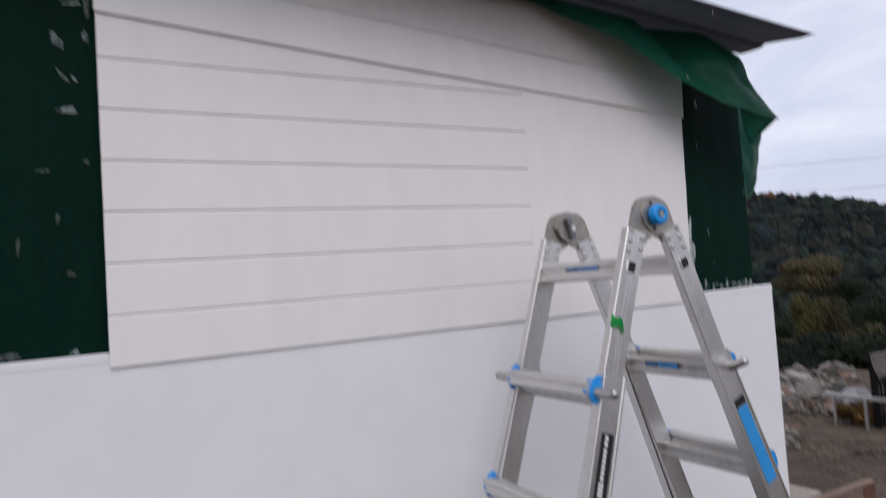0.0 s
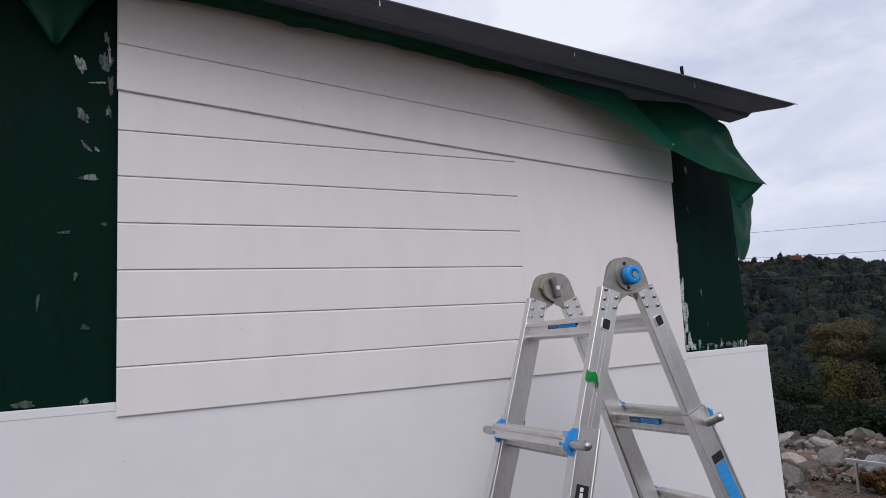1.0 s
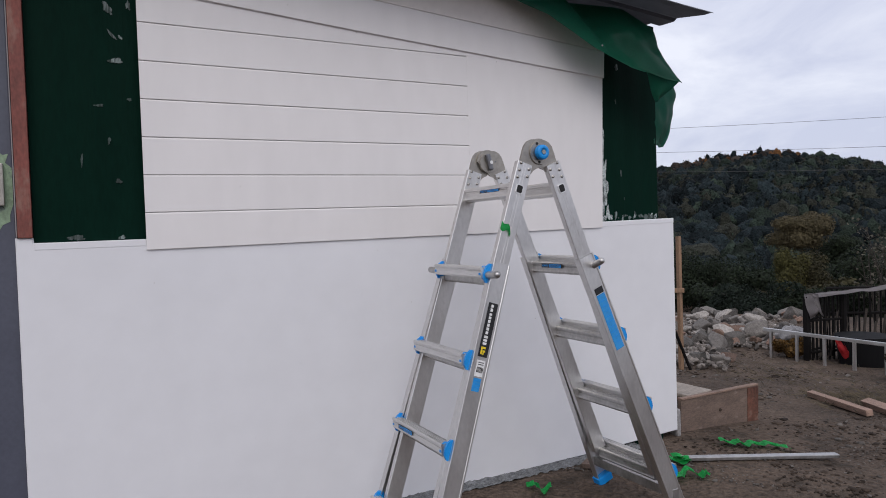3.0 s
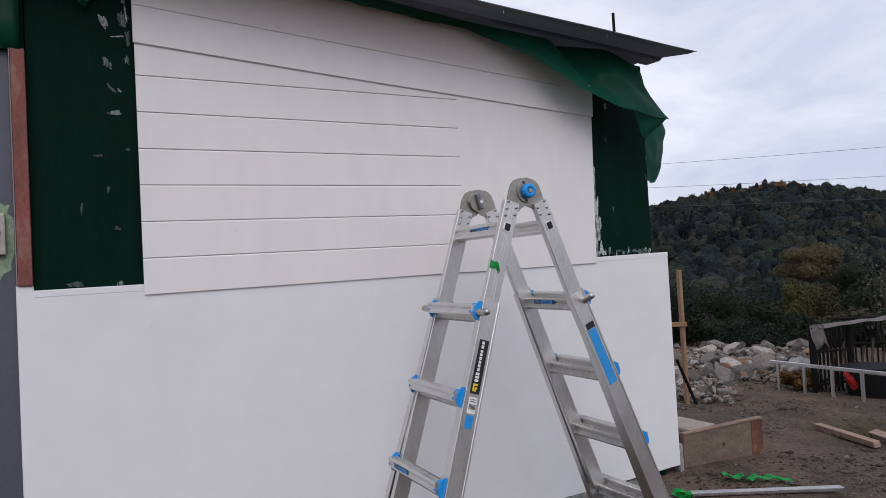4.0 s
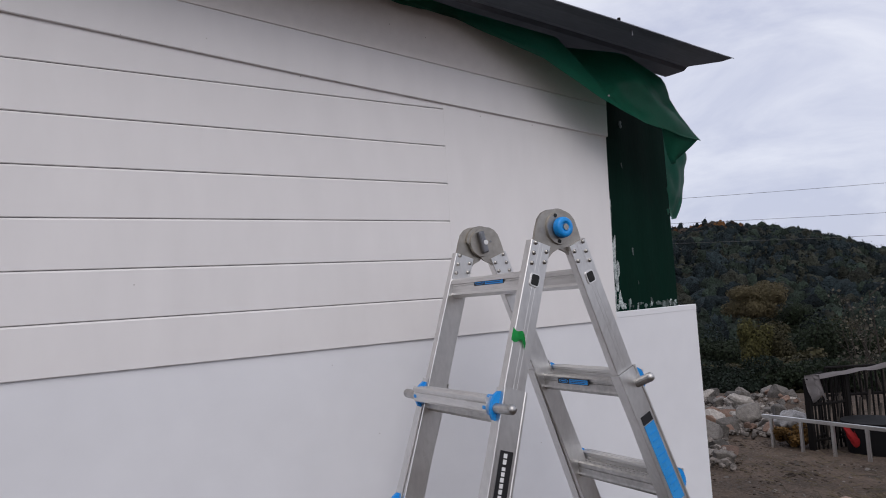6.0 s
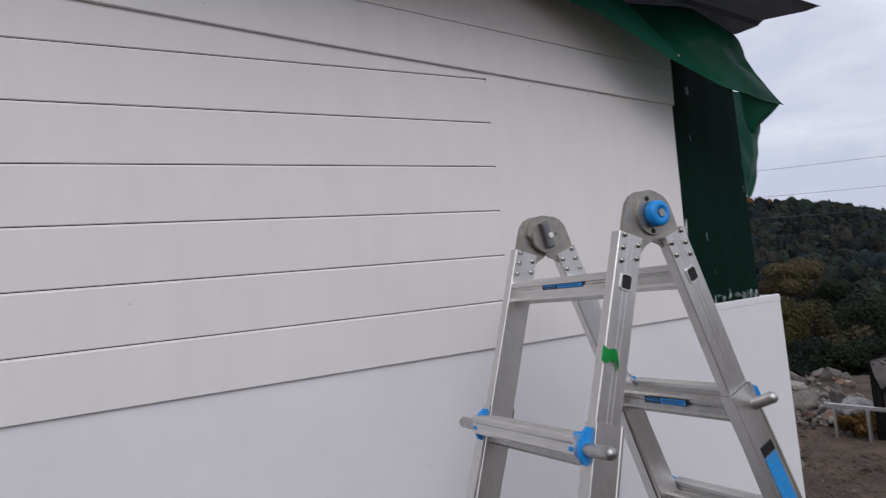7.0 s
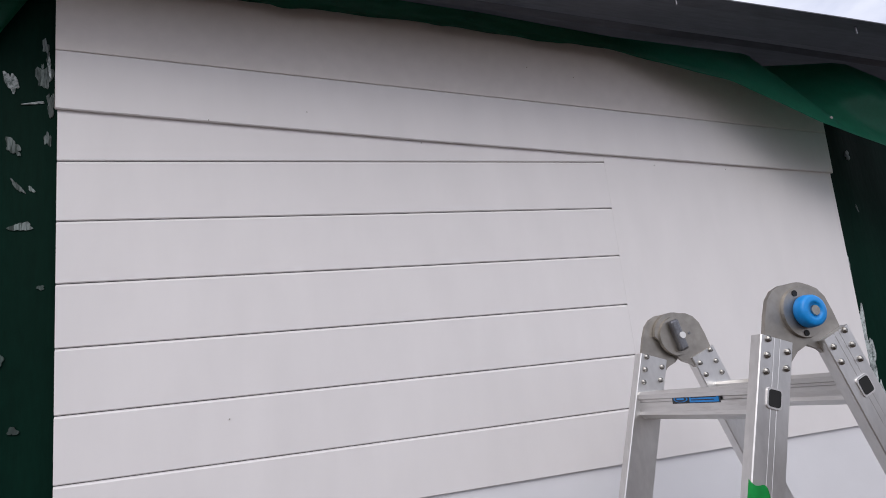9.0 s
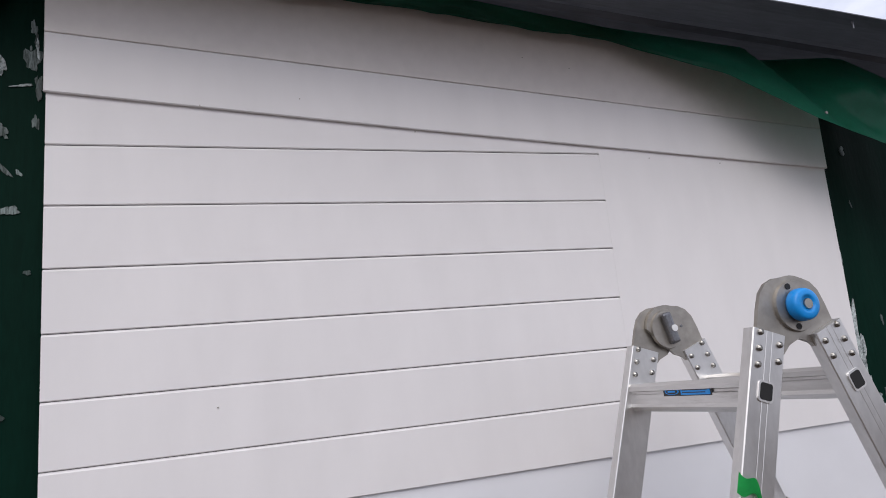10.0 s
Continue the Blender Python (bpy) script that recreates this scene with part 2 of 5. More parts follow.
def box(bm, x0, x1, y0, y1, z0, z1, m=None, bevel=0.0):
    r = bmesh.ops.create_cube(bm, size=1)["verts"]
    t = Matrix.Translation(((x0 + x1) / 2, (y0 + y1) / 2, (z0 + z1) / 2)) @ Matrix.Diagonal((abs(x1 - x0), abs(y1 - y0), abs(z1 - z0), 1))
    bmesh.ops.transform(bm, matrix=t, verts=r)
    if bevel:
        edges = list({e for v in r for e in v.link_edges})
        r = list({v for f in bmesh.ops.bevel(bm, geom=edges, offset=bevel, segments=2, affect="EDGES", profile=0.6)["faces"] for v in f.verts} | {v for v in r if v.is_valid})
    if m is not None:
        bmesh.ops.transform(bm, matrix=m, verts=r)
    return bm


def cyl(bm, p0, p1, r0, r1=None, seg=14, cap=True):
    p0, p1 = Vector(p0), Vector(p1)
    r1 = r0 if r1 is None else r1
    q = (p1 - p0).to_track_quat("Z", "Y").to_matrix().to_4x4()
    bmesh.ops.create_cone(bm, cap_ends=cap, segments=seg, radius1=r0, radius2=r1, depth=(p1 - p0).length, matrix=Matrix.Translation((p0 + p1) / 2) @ q)
    return bm


def offset_poly(poly, d):
    """Convex anticlockwise polygon, drawn in by d."""
    n, out = len(poly), []
    for i in range(n):
        a, b, c = Vector(poly[i - 1]), Vector(poly[i]), Vector(poly[(i + 1) % n])
        u, v = (b - a).normalized(), (c - b).normalized()
        nu, nv = Vector((-u.y, u.x)), Vector((-v.y, v.x))
        k = (nu + nv) / (1 + nu.dot(nv))
        out.append(b + k * d)
    return out


def panel(bm, poly, back, front, chamfer=0.003):
    """A slab in the plane x-z, its front towards -y, with a chamfered rim."""
    rings = [(poly, back), (poly, front + chamfer), (offset_poly(poly, chamfer), front)]
    vs = [[bm.verts.new((p[0], y, p[1])) for p in pts] for pts, y in rings]
    n = len(poly)
    for a, b in zip(vs, vs[1:]):
        for i in range(n):
            bm.faces.new((a[i], a[(i + 1) % n], b[(i + 1) % n], b[i]))
    bm.faces.new(vs[0])
    bm.faces.new(vs[-1])
    return bm


def prism(bm, poly, length, m):
    """Polygon in local x-y, drawn along local z from 0 to length, placed by m."""
    a = [bm.verts.new(m @ Vector((p[0], p[1], 0))) for p in poly]
    b = [bm.verts.new(m @ Vector((p[0], p[1], length))) for p in poly]
    n = len(poly)
    for i in range(n):
        bm.faces.new((a[i], a[(i + 1) % n], b[(i + 1) % n], b[i]))
    bm.faces.new(a)
    bm.faces.new(b)
    return bm


def interp(x, pts):
    return float(np.interp(x, [p[0] for p in pts], [p[1] for p in pts]))


def sheet_grid(bm, nu, nv, fn, thick=0.0):
    g = [[bm.verts.new(fn(i / nu, j / nv)) for j in range(nv + 1)] for i in range(nu + 1)]
    faces = [bm.faces.new((g[i][j], g[i + 1][j], g[i + 1][j + 1], g[i][j + 1])) for i in range(nu) for j in range(nv)]
    if thick:
        bmesh.ops.solidify(bm, geom=faces, thickness=thick)
    return bm


# ---- ground, hill ----
RIDGE = [(0, 1.0), (30, 2.4), (44.8, 3.15), (47.4, 3.7), (50.0, 3.95), (53.7, 4.15), (56.3, 3.6), (59.8, 2.9), (62.6, 1.75), (64.8, 0.8), (70, -0.4), (90, -0.3), (180, 0.0)]


def ground_z(x, y):
    d = math.hypot(x + 0.1, y + 2.4)
    az = abs(math.degrees(math.atan2(x + 0.1, y + 2.4)))
    near = -0.03 - 0.078 * min(max(x - 2.6, 0), 4.5)
    if d < 6:
        return near + 0.012 * noise.noise((x * 2.3, y * 2.3, 0)) * min(max(x - 2.6, 0) * 2, 1)
    ridge = 1.2 + 220 * math.tan(radians(interp(az, RIDGE)))
    far = interp(d, [(6, -0.3), (12, -0.42), (25, -2.4), (45, -5.2), (75, -6.0), (150, ridge * 0.5 - 2), (220, ridge), (320, ridge * 0.6), (700, -5), (4000, -5)])
    k = min((d - 6) / 6, 1)
    w = min(max((az - 20) / 15, 0), 1) * min(max((130 - az) / 30, 0), 1)
    far = far * w + min(far, -0.4) * (1 - w) if d > 12 else far
    return near * (1 - k) + far * k + 0.05 * noise.noise((x * 0.6, y * 0.6, 3)) * min(k + 0.2, 1)


bm = B()
radii = [0.0, 1, 2, 2.6, 3.2, 3.7, 4.1, 4.5, 4.9, 5.3, 5.7, 6.1, 6.6, 7.1, 7.7, 8.4, 9.2, 10, 11, 12, 14, 17, 20, 25, 32, 45, 60, 75, 95, 120, 150, 185, 220, 260, 320, 450, 700, 1500, 4000]
angles = sorted(set(list(range(-180, 40, 8)) + [40 + 0.75 * i for i in range(40)] + list(range(70, 180, 8))))
ring = []
for r in radii[1:]:
    row = []
    for a in angles:
        x, y = -0.1 + r * math.sin(radians(a)), -2.4 + r * math.cos(radians(a))
        row.append(bm.verts.new((x, y, ground_z(x, y))))
    ring.append(row)
centre = bm.verts.new((-0.1, -2.4, -0.03))
n = len(angles)
for i in range(n):
    bm.faces.new((centre, ring[0][i], ring[0][(i + 1) % n]))
for a, b in zip(ring, ring[1:]):
    for i in range(n):
        bm.faces.new((a[i], a[(i + 1) % n], b[(i + 1) % n], b[i]))
ground = tagged(link_mesh("ground", bm, M_DIRT, smooth=True), "bare grey-brown earth sloping away from the shed", "ground", kind="structure")


# ---- shed ----
def joint(x):
    # the boards sag a little at a third of their length
    return interp(x, [(-0.5, 2.0845), (0, 2.043), (0.837, 1.9738), (2.2, 1.8725)])


def roof_under(x):
    return 2.395 - 0.083 * x


# green sheeting wall with faint upright ribs; the doorway is left open
bm = B()


def green_wall(bm, x0, x1, z0, z1):
    nx = max(int((x1 - x0) / 0.02), 2)
    ys = [0.012 + 0.0008 * math.sin(2 * math.pi * (x0 + (x1 - x0) * i / nx) / 0.12) for i in range(nx + 1)]
    f = [[bm.verts.new((x0 + (x1 - x0) * i / nx, ys[i], z if z < 2.2 else roof_under(x0 + (x1 - x0) * i / nx) - 0.003)) for z in (z0, z1)] for i in range(nx + 1)]
    b = [[bm.verts.new((v.co.x, 0.08, v.co.z)) for v in c] for c in f]
    for i in range(nx):
        bm.faces.new((f[i][0], f[i + 1][0], f[i + 1][1], f[i][1]))
        bm.faces.new((b[i][0], b[i][1], b[i + 1][1], b[i + 1][0]))
        for k in (0, 1):
            bm.faces.new((f[i][k], b[i][k], b[i + 1][k], f[i + 1][k]))
    for c in (0, nx):
        bm.faces.new((f[c][0], f[c][1], b[c][1], b[c][0]))


green_wall(bm, -0.352, 2.535, -0.05, 2.3)
green_wall(bm, -1.25, -0.356, 1.99, 2.3)
green_wall(bm, -2.2, -1.254, -0.05, 2.3)
wall_front = tagged(link_mesh("wall_front", bm, M_GREEN), "dark green sheeting wall smeared with white paint", "wall", kind="structure")
bm = B()
for x0, x1, y0, y1 in ((2.44, 2.535, 0.104, 2.6), (-2.2, -2.1, 0.104, 2.6), (-2.096, 2.436, 2.5, 2.6)):
    poly = [(x0, -0.05), (x1, -0.05), (x1, roof_under(x1) - 0.004), (x0, roof_under(x0) - 0.004)]
    panel(bm, poly, y1, y0, 0.002)
tagged(link_mesh("wall_back", bm, M_GREEN), "plain green walls closing the shed", "wall", kind="structure")

# white cladding
LINES = [(1.923, 1.917), (1.785, 1.783), (1.647, 1.6495), (1.510, 1.516), (1.373, 1.3825), (1.2365, 1.249), (1.100, 1.115)]
GAP = 0.0006
SPLIT = 1.36
wall_cladding = tagged(new("wall_cladding"), "white plastic cladding boards with fine grooves", "wall cladding", kind="structure")


def lipped_board(poly, back, front, lip=0.0055, under=0.0018):
    """Board with a sloping upper lip and a smaller lower chamfer; corners from the lower left round."""
    bm = B()
    dy = (under, under, lip * 0.85, lip * 0.85)
    dz = (under, under, -lip, -lip)
    rings = [[(p[0], back, p[1]) for p in poly], [(p[0], front + e, p[1]) for p, e in zip(poly, dy)], [(p[0], front, p[1] + e) for p, e in zip(poly, dz)]]
    vs = [[bm.verts.new(p) for p in r] for r in rings]
    for a, b in zip(vs, vs[1:]):
        for i in range(4):
            bm.faces.new((a[i], a[(i + 1) % 4], b[(i + 1) % 4], b[i]))
    bm.faces.new(vs[0])
    bm.faces.new(vs[2])
    return bm


def lower_top(x):
    return interp(x, [(-0.405, 1.154), (-0.35, 1.139), (0, 1.141), (2.1, 1.153), (2.626, 1.162)])


bm = panel(B(), [(-0.405, -0.02), (1.2, -0.024), (2.0, -0.012), (2.622, 0.008), (2.627, lower_top(2.626)), (2.1, lower_top(2.1)), (0, lower_top(0)), (-0.351, lower_top(-0.35)), (-0.353, 1.156), (-0.405, 1.157)], 0.008, -0.010, 0.004)
part("lower_sheet", bm, M_WHITE_LOW, wall_cladding, "smooth white painted lower sheet")
for xa, xb in ((-0.349, -0.002), (2.13, 2.624)):
    part("top_trim", panel(B(), [(xa, lower_top(xa) - 0.024), (xb, lower_top(xb) - 0.024), (xb, lower_top(xb) - 0.002), (xa, lower_top(xa) - 0.002)], -0.0101, -0.0112, 0.0006), M_WHITE_LOW, wall_cladding)
part("end_strip", box(B(), 2.586, 2.625, 0.0082, 0.09, 0.012, 1.160, bevel=0.004), M_WHITE_LOW, wall_cladding)
part("backing", panel(B(), [(0.006, 1.11), (2.118, 1.135), (2.14, joint(2.14) - 0.004), (0.006, joint(0.006))], -0.0102, -0.0125, 0.0005), M_BACK, wall_cladding)
tops = [(joint(0) + 0.03, joint(SPLIT) + 0.03)] + LINES[:-1]
for (tl, tr), (bl, br) in zip(tops, LINES):
    poly = [(0, bl + GAP), (SPLIT + 0.008, br + GAP), (SPLIT + 0.008, tr - GAP), (0, tl - GAP)]
    part("board", lipped_board(poly, -0.0126, -0.0175), M_WHITE, wall_cladding)
part("flat_sheet", panel(B(), [(SPLIT, 1.1155), (2.125, 1.1245), (2.150, joint(2.15) + 0.03), (SPLIT, joint(SPLIT) + 0.03)], -0.0176, -0.0180, 0.0003), M_WHITE, wall_cladding)
part("sheet_core", panel(B(), [(SPLIT + 0.012, 1.117), (2.124, 1.126), (2.149, joint(2.149) + 0.03), (SPLIT + 0.012, joint(SPLIT) + 0.03)], -0.0126, -0.01755, 0.0003), M_WHITE, wall_cladding)


def upper_groove(x):
    return 2.187 - 0.084 * x


RX = 2.153
part("top_board", panel(B(), [(-0.004, joint(-0.004)), (0.837, joint(0.837)), (RX, joint(RX)), (RX + 0.006, upper_groove(RX) - GAP), (-0.004, upper_groove(0) - GAP)], -0.0182, -0.0270, 0.0022), M_WHITE, wall_cladding)
# uppermost board, with the warm bounced light put into its colour
part("top_board", panel(B(), [(-0.004, upper_groove(0) + GAP), (RX + 0.006, upper_groove(RX) + GAP), (RX + 0.012, roof_under(RX) - 0.01), (-0.004, roof_under(0) - 0.01)], -0.0182, -0.0270, 0.0018), M_WHITE_BOUNCE, wall_cladding)
part("backing", panel(B(), [(0.004, joint(0) + 0.04), (RX - 0.01, joint(RX) + 0.04), (RX - 0.01, roof_under(RX) - 0.02), (0.004, roof_under(0) - 0.02)], 0.008, -0.0176, 0.0005), M_BACK, wall_cladding)
# nails and specks on the cladding
for x, z in ((0.837, joint(0.837) - 0.004), (1.16, 2.19), (1.30, 2.165), (0.32, 2.02), (0.55, 2.045), (1.52, 1.905), (1.76, 1.892), (-0.01 + 0.35, 1.33)):
    part("nail_head", cyl(B(), (x, -0.0195 if z < joint(x) else -0.0278, z), (x, -0.016, z), 0.0016, seg=8), M_HINGE, wall_cladding)


for x, z in ((0.02, 0.98), (0.55, 0.62), (1.05, 0.83), (0.36, 0.35), (1.7, 0.7), (0.9, 1.06)):
    part("speck", cyl(B(), (x, -0.0105, z), (x, -0.009, z), 0.0015, seg=8), M_HINGE, wall_cladding)


# paint smears: thin irregular films wiped over the green sheeting
def smear(x, z, w, h, tilt=0.0, seed=0):
    rs = random.Random(seed)
    bm = B()
    n = 28
    ph = [rs.uniform(0, 6.28) for _ in range(4)]
    lobes = [(rs.uniform(-.12, .12), rs.uniform(-.25, .25), rs.uniform(.75, 1.0), rs.uniform(.7, 1.0))]
    if min(w, h) > 0.018:
        lobes += [(rs.uniform(-.5, .5), rs.uniform(-.5, .5), rs.uniform(.12, .3), rs.uniform(.15, .35)) for _ in range(2)]
    for k, (ox, oz, kx, kz) in enumerate(lobes):
        pts = []
        for i in range(n):
            a = 2 * math.pi * i / n
            r = 0.72 + 0.16 * math.sin(2 * a + ph[0]) + 0.14 * math.sin(3 * a + ph[1]) + 0.09 * math.sin(5 * a + ph[2] + k) + 0.06 * math.sin(9 * a + ph[3])
            px, pz = w / 2 * (ox + kx * r * math.cos(a)), h / 2 * (oz + kz * r * math.sin(a))
            pts.append((x + px * math.cos(tilt) - pz * math.sin(tilt), z + px * math.sin(tilt) + pz * math.cos(tilt)))
        f = [bm.verts.new((p[0], 0.0105 - 0.00008 * (seed % 24) - 0.00003 * k, p[1])) for p in pts]
        g = [bm.verts.new((p[0], 0.0120, p[1])) for p in pts]
        bm.faces.new(f)
        for i in range(n):
            bm.faces.new((f[i], f[(i + 1) % n], g[(i + 1) % n], g[i]))
    faint = x < 0 and 1.2 < z < 1.70
    part("paint_smear", bm, M_FAINT if faint else M_PAINT if 2.13 < x < 2.21 or seed % 7 == 0 else M_STREAK, wall_front)


SMEARS = [(2.166, 1.52, .016, .26, -.03), (2.172, 1.40, .026, .22, -.05), (2.178, 1.29, .034, .20, -.05), (2.186, 1.215, .03, .10, 0), (2.170, 1.335, .02, .26, .03), (2.160, 1.68, .010, .16, 0), (2.163, 1.60, .012, .12, .05), (-0.101, 2.124, .03, .07, .3), (-0.031, 2.143, .032, .085, 0), (-0.031, 2.213, .014, .05, 0), (-0.095, 1.963, .03, .05, .2), (-0.082, 1.873, .012, .05, .6), (-0.055, 1.868, .01, .02, .5),
          (-0.071, 1.785, .05, .03, .1), (-0.132, 1.621, .03, .012, 0), (-0.196, 1.434, .008, .05, 0), (-0.08, 1.351, .022, .022, 0), (-0.223, 1.152, .055, .026, .1), (-0.078, 1.15, .022, .02, 0),
          (-0.034, 1.644, .022, .012, 0), (-0.018, 2.057, .014, .05, 0), (-0.05, 2.07, .04, .008, .1), (-0.105, 1.50, .012, .03, 0),
          (2.266, 1.948, .03, .05, .4), (2.257, 1.769, .012, .03, .2), (2.281, 1.401, .012, .05, 0), (2.148, 1.785, .03, .04, 0), (2.160, 1.446, .03, .16, .06), (2.152, 1.27, .026, .14, 0), (2.165, 1.34, .016, .12, .1),
          (2.20, 1.183, .05, .03, 0), (2.24, 1.192, .03, .05, 0), (2.30, 1.18, .05, .02, 0), (2.372, 1.185, .022, .045, .2), (2.42, 1.176, .04, .02, 0), (2.491, 1.18, .02, .025, 0), (2.17, 1.60, .012, .08, .1), (2.30, 1.27, .006, .02, 0)]
rs = random.Random(21)
SMEARS += [(rs.uniform(2.145, 2.53), 1.165 + 0.012 * rs.random(), rs.uniform(.006, .03), rs.uniform(.02, .05), rs.uniform(-.2, .2)) for _ in range(26)]
SMEARS += [(2.142 + 0.022 * rs.random(), rs.uniform(1.2, 1.75), rs.uniform(.006, .018), rs.uniform(.04, .12), rs.uniform(-.15, .15)) for _ in range(16)]
SMEARS += [(-0.012 - 0.02 * rs.random(), rs.uniform(1.9, 2.25), rs.uniform(.005, .012), rs.uniform(.02, .06), rs.uniform(-.15, .15)) for _ in range(6)]
for i, s in enumerate(SMEARS):
    x, z, w, h, tilt = s
    k = 1.3 if x < 0 else 1.0
    smear(x, z, w * k, h * k, tilt, i)

wall_front.location.y = 0.0175
wall_cladding.location.y = 0.0175

# door with jamb and lock
door_1 = tagged(new("door_1"), "blue-grey painted door with a patch of bare primer", "door", kind="structure")
part("leaf", box(B(), -1.245, -0.404, 0.03, 0.07, -0.02, 1.985, bevel=0.003), M_DOOR, door_1)
part("jamb", box(B(), -0.397, -0.3535, -0.002, 0.09, 1.157, 1.986, bevel=0.003), M_JAMB, door_1, "red-brown timber jamb with flaking paint")
part("jamb", box(B(), -0.402, -0.3985, 0.000, 0.028, 1.16, 1.985), M_CLOTH, door_1)
rs = random.Random(5)
poly = [(-0.475 + (0.062 + 0.03 * rs.random()) * math.cos(a * math.pi / 15), 1.325 + (0.125 + 0.05 * rs.random()) * math.sin(a * math.pi / 15)) for a in range(30)]
bm = B()
f = [bm.verts.new((min(p[0], -0.406), 0.0285, p[1])) for p in poly]
b = [bm.verts.new((min(p[0], -0.406), 0.0301, p[1])) for p in poly]
bm.faces.new(f)
for i in range(30):
    bm.faces.new((f[i], f[(i + 1) % 30], b[(i + 1) % 30], b[i]))
part("primer_patch", bm, M_PRIMER, door_1, "patch of greenish bare primer")
lock = part("lock", box(B(), -0.475, -0.430, 0.012, 0.028, 1.267, 1.41, bevel=0.004), M_HINGE, door_1, "worn metal lock plate")
part("keyhole", cyl(B(), (-0.452, 0.006, 1.345), (-0.452, 0.014, 1.345), 0.009), M_STEEL, lock)

# roof: ribbed sheet running down to the side, with a drooping outer edge
bm = B()
prof = [(-0.334, -0.029), (-0.330, -0.023), (-0.275, -0.020), (-0.150, -0.006), (-0.118, 0.004), (-0.100, -0.006), (-0.02, -0.002), (0.0, 0.0)]
y = 0.0
while y < 2.6:
    prof += [(y + 0.03, 0.03), (y + 0.09, 0.03), (y + 0.12, 0.0), (y + 0.2, 0.0)]
    y += 0.2
xs = [-2.35 + 4.92 * i / 24 for i in range(25)]
g = []
for i, x in enumerate(xs):
    row = []
    for y, dz in prof:
        yy = y + (0.045 * (2.55 - x) / 2.5 if y < -0.2 else 0.0) * min(1, max(0, (-y - 0.2) / 0.07)) * 0.8
        end = 0.0 if i < 24 else (0.0 if y < -0.26 else -0.05 if y < -0.12 else -0.02)
        row.append(bm.verts.new((x + end, yy, roof_under(x) + dz + (0.004 * noise.noise((x * 1.7, y, 2))))))
    g.append(row)
faces = [bm.faces.new((g[i][j], g[i + 1][j], g[i + 1][j + 1], g[i][j + 1])) for i in range(24) for j in range(len(prof) - 1)]
bmesh.ops.solidify(bm, geom=faces, thickness=-0.004)
roof = tagged(link_mesh("roof", bm, M_ROOF), "dark grey ribbed metal roof sheet with a bent edge", "roof", kind="structure")
for x in (0.72, 1.45, 2.02):
    part("screw", cyl(B(), (x, -0.30, roof_under(x) - 0.03), (x, -0.30, roof_under(x) - 0.052), 0.003, seg=8), M_STEEL, roof)
tagged(link_mesh("steel_post", cyl(B(), (2.612, 0.3, -0.08), (2.612, 0.3, 2.585), 0.0085, seg=8), M_IRON), "thin dark steel post standing behind the shed corner", "post")

# tarpaulin bunched under the roof edge
TARP_LOW = [(0.05, -0.03, 2.345), (0.30, -0.03, 2.336), (0.52, -0.03, 2.318), (0.88, -0.03, 2.296), (1.06, -0.032, 2.276), (1.40, -0.05, 2.236), (1.72, -0.14, 2.104), (1.94, -0.20, 1.957), (2.15, -0.21, 1.882), (2.34, -0.205, 1.852), (2.49, -0.20, 1.836)]
TARP_TOP = [(0.05, -0.10), (0.5, -0.100), (1.0, -0.095), (1.4, -0.07), (1.9, -0.08), (2.2, -0.10), (2.38, -0.12)]


def along(x, rows, k):
    return float(np.interp(x, [r[0] for r in rows], [r[k] for r in rows]))


def crease_wave(q):
    """Triangle wave from 0 to 1, for straight creases."""
    return abs(2 * (q - math.floor(q)) - 1)


def tarp_main(u, v):
    x = 0.05 + 2.44 * u
    xt = min(x, 2.38 - 0.02 * (2.467 - x))
    top = Vector((xt, along(xt, TARP_TOP, 1), roof_under(xt) - 0.015 - 0.10 * max(0, (x - 2.2) / 0.267)))
    low = Vector((x, along(x, TARP_LOW, 1), along(x, TARP_LOW, 2) + 0.004 * noise.noise((x * 9, 0, 1))))
    p = top.lerp(low, v)
    w = min(max((x - 1.3) / 0.7, 0), 1)
    belly = math.sin(math.pi * v)
    # a sharp crease runs down from the roof: a taut band before it, a recess and crumpled folds behind it
    past = x - (1.85 + 0.16 * v)
    if past < 0:
        p.y += -0.03 * w * belly * min(1, -past / 0.3)
        p.y += 0.008 * noise.noise((x * 6, v * 3, 5)) * belly * w
        p.z -= (1 - w) * belly * (0.010 + 0.022 * abs(noise.noise((x * 5, v * 2, 8))) + 0.008 * noise.noise((x * 15, v * 4, 3)))
    else:
        deep = min(past / 0.05, 1) * max(0, 1 - past / 0.30)
        p.y += 0.085 * deep * (1 - v) ** 0.7
        crumple = min(past / 0.12, 1) * belly
        crumple *= min(1, max(0, (2.52 - x) / 0.18))
        p.y += 0.012 * crumple - 0.030 * crease_wave(2.1 * (x + 0.55 * v)) * crumple - 0.022 * crease_wave(3.3 * (x - 0.35 * v) + 0.3) * crumple - 0.012 * abs(noise.noise((x * 11, v * 4, 9))) * crumple
    p.y = min(p.y, -0.016)
    p.x -= 0.022 * max(0, (x - 2.3) / 0.167) * math.sin(math.pi * v)
    return p


tarpaulin = thing("tarpaulin", (2.3, -0.05, 2.1), "crumpled green tarpaulin bunched under the roof edge", "tarpaulin")
part("main_sheet", sheet_grid(B(), 150, 26, tarp_main, 0.0012), M_TARP, tarpaulin, smooth=True)


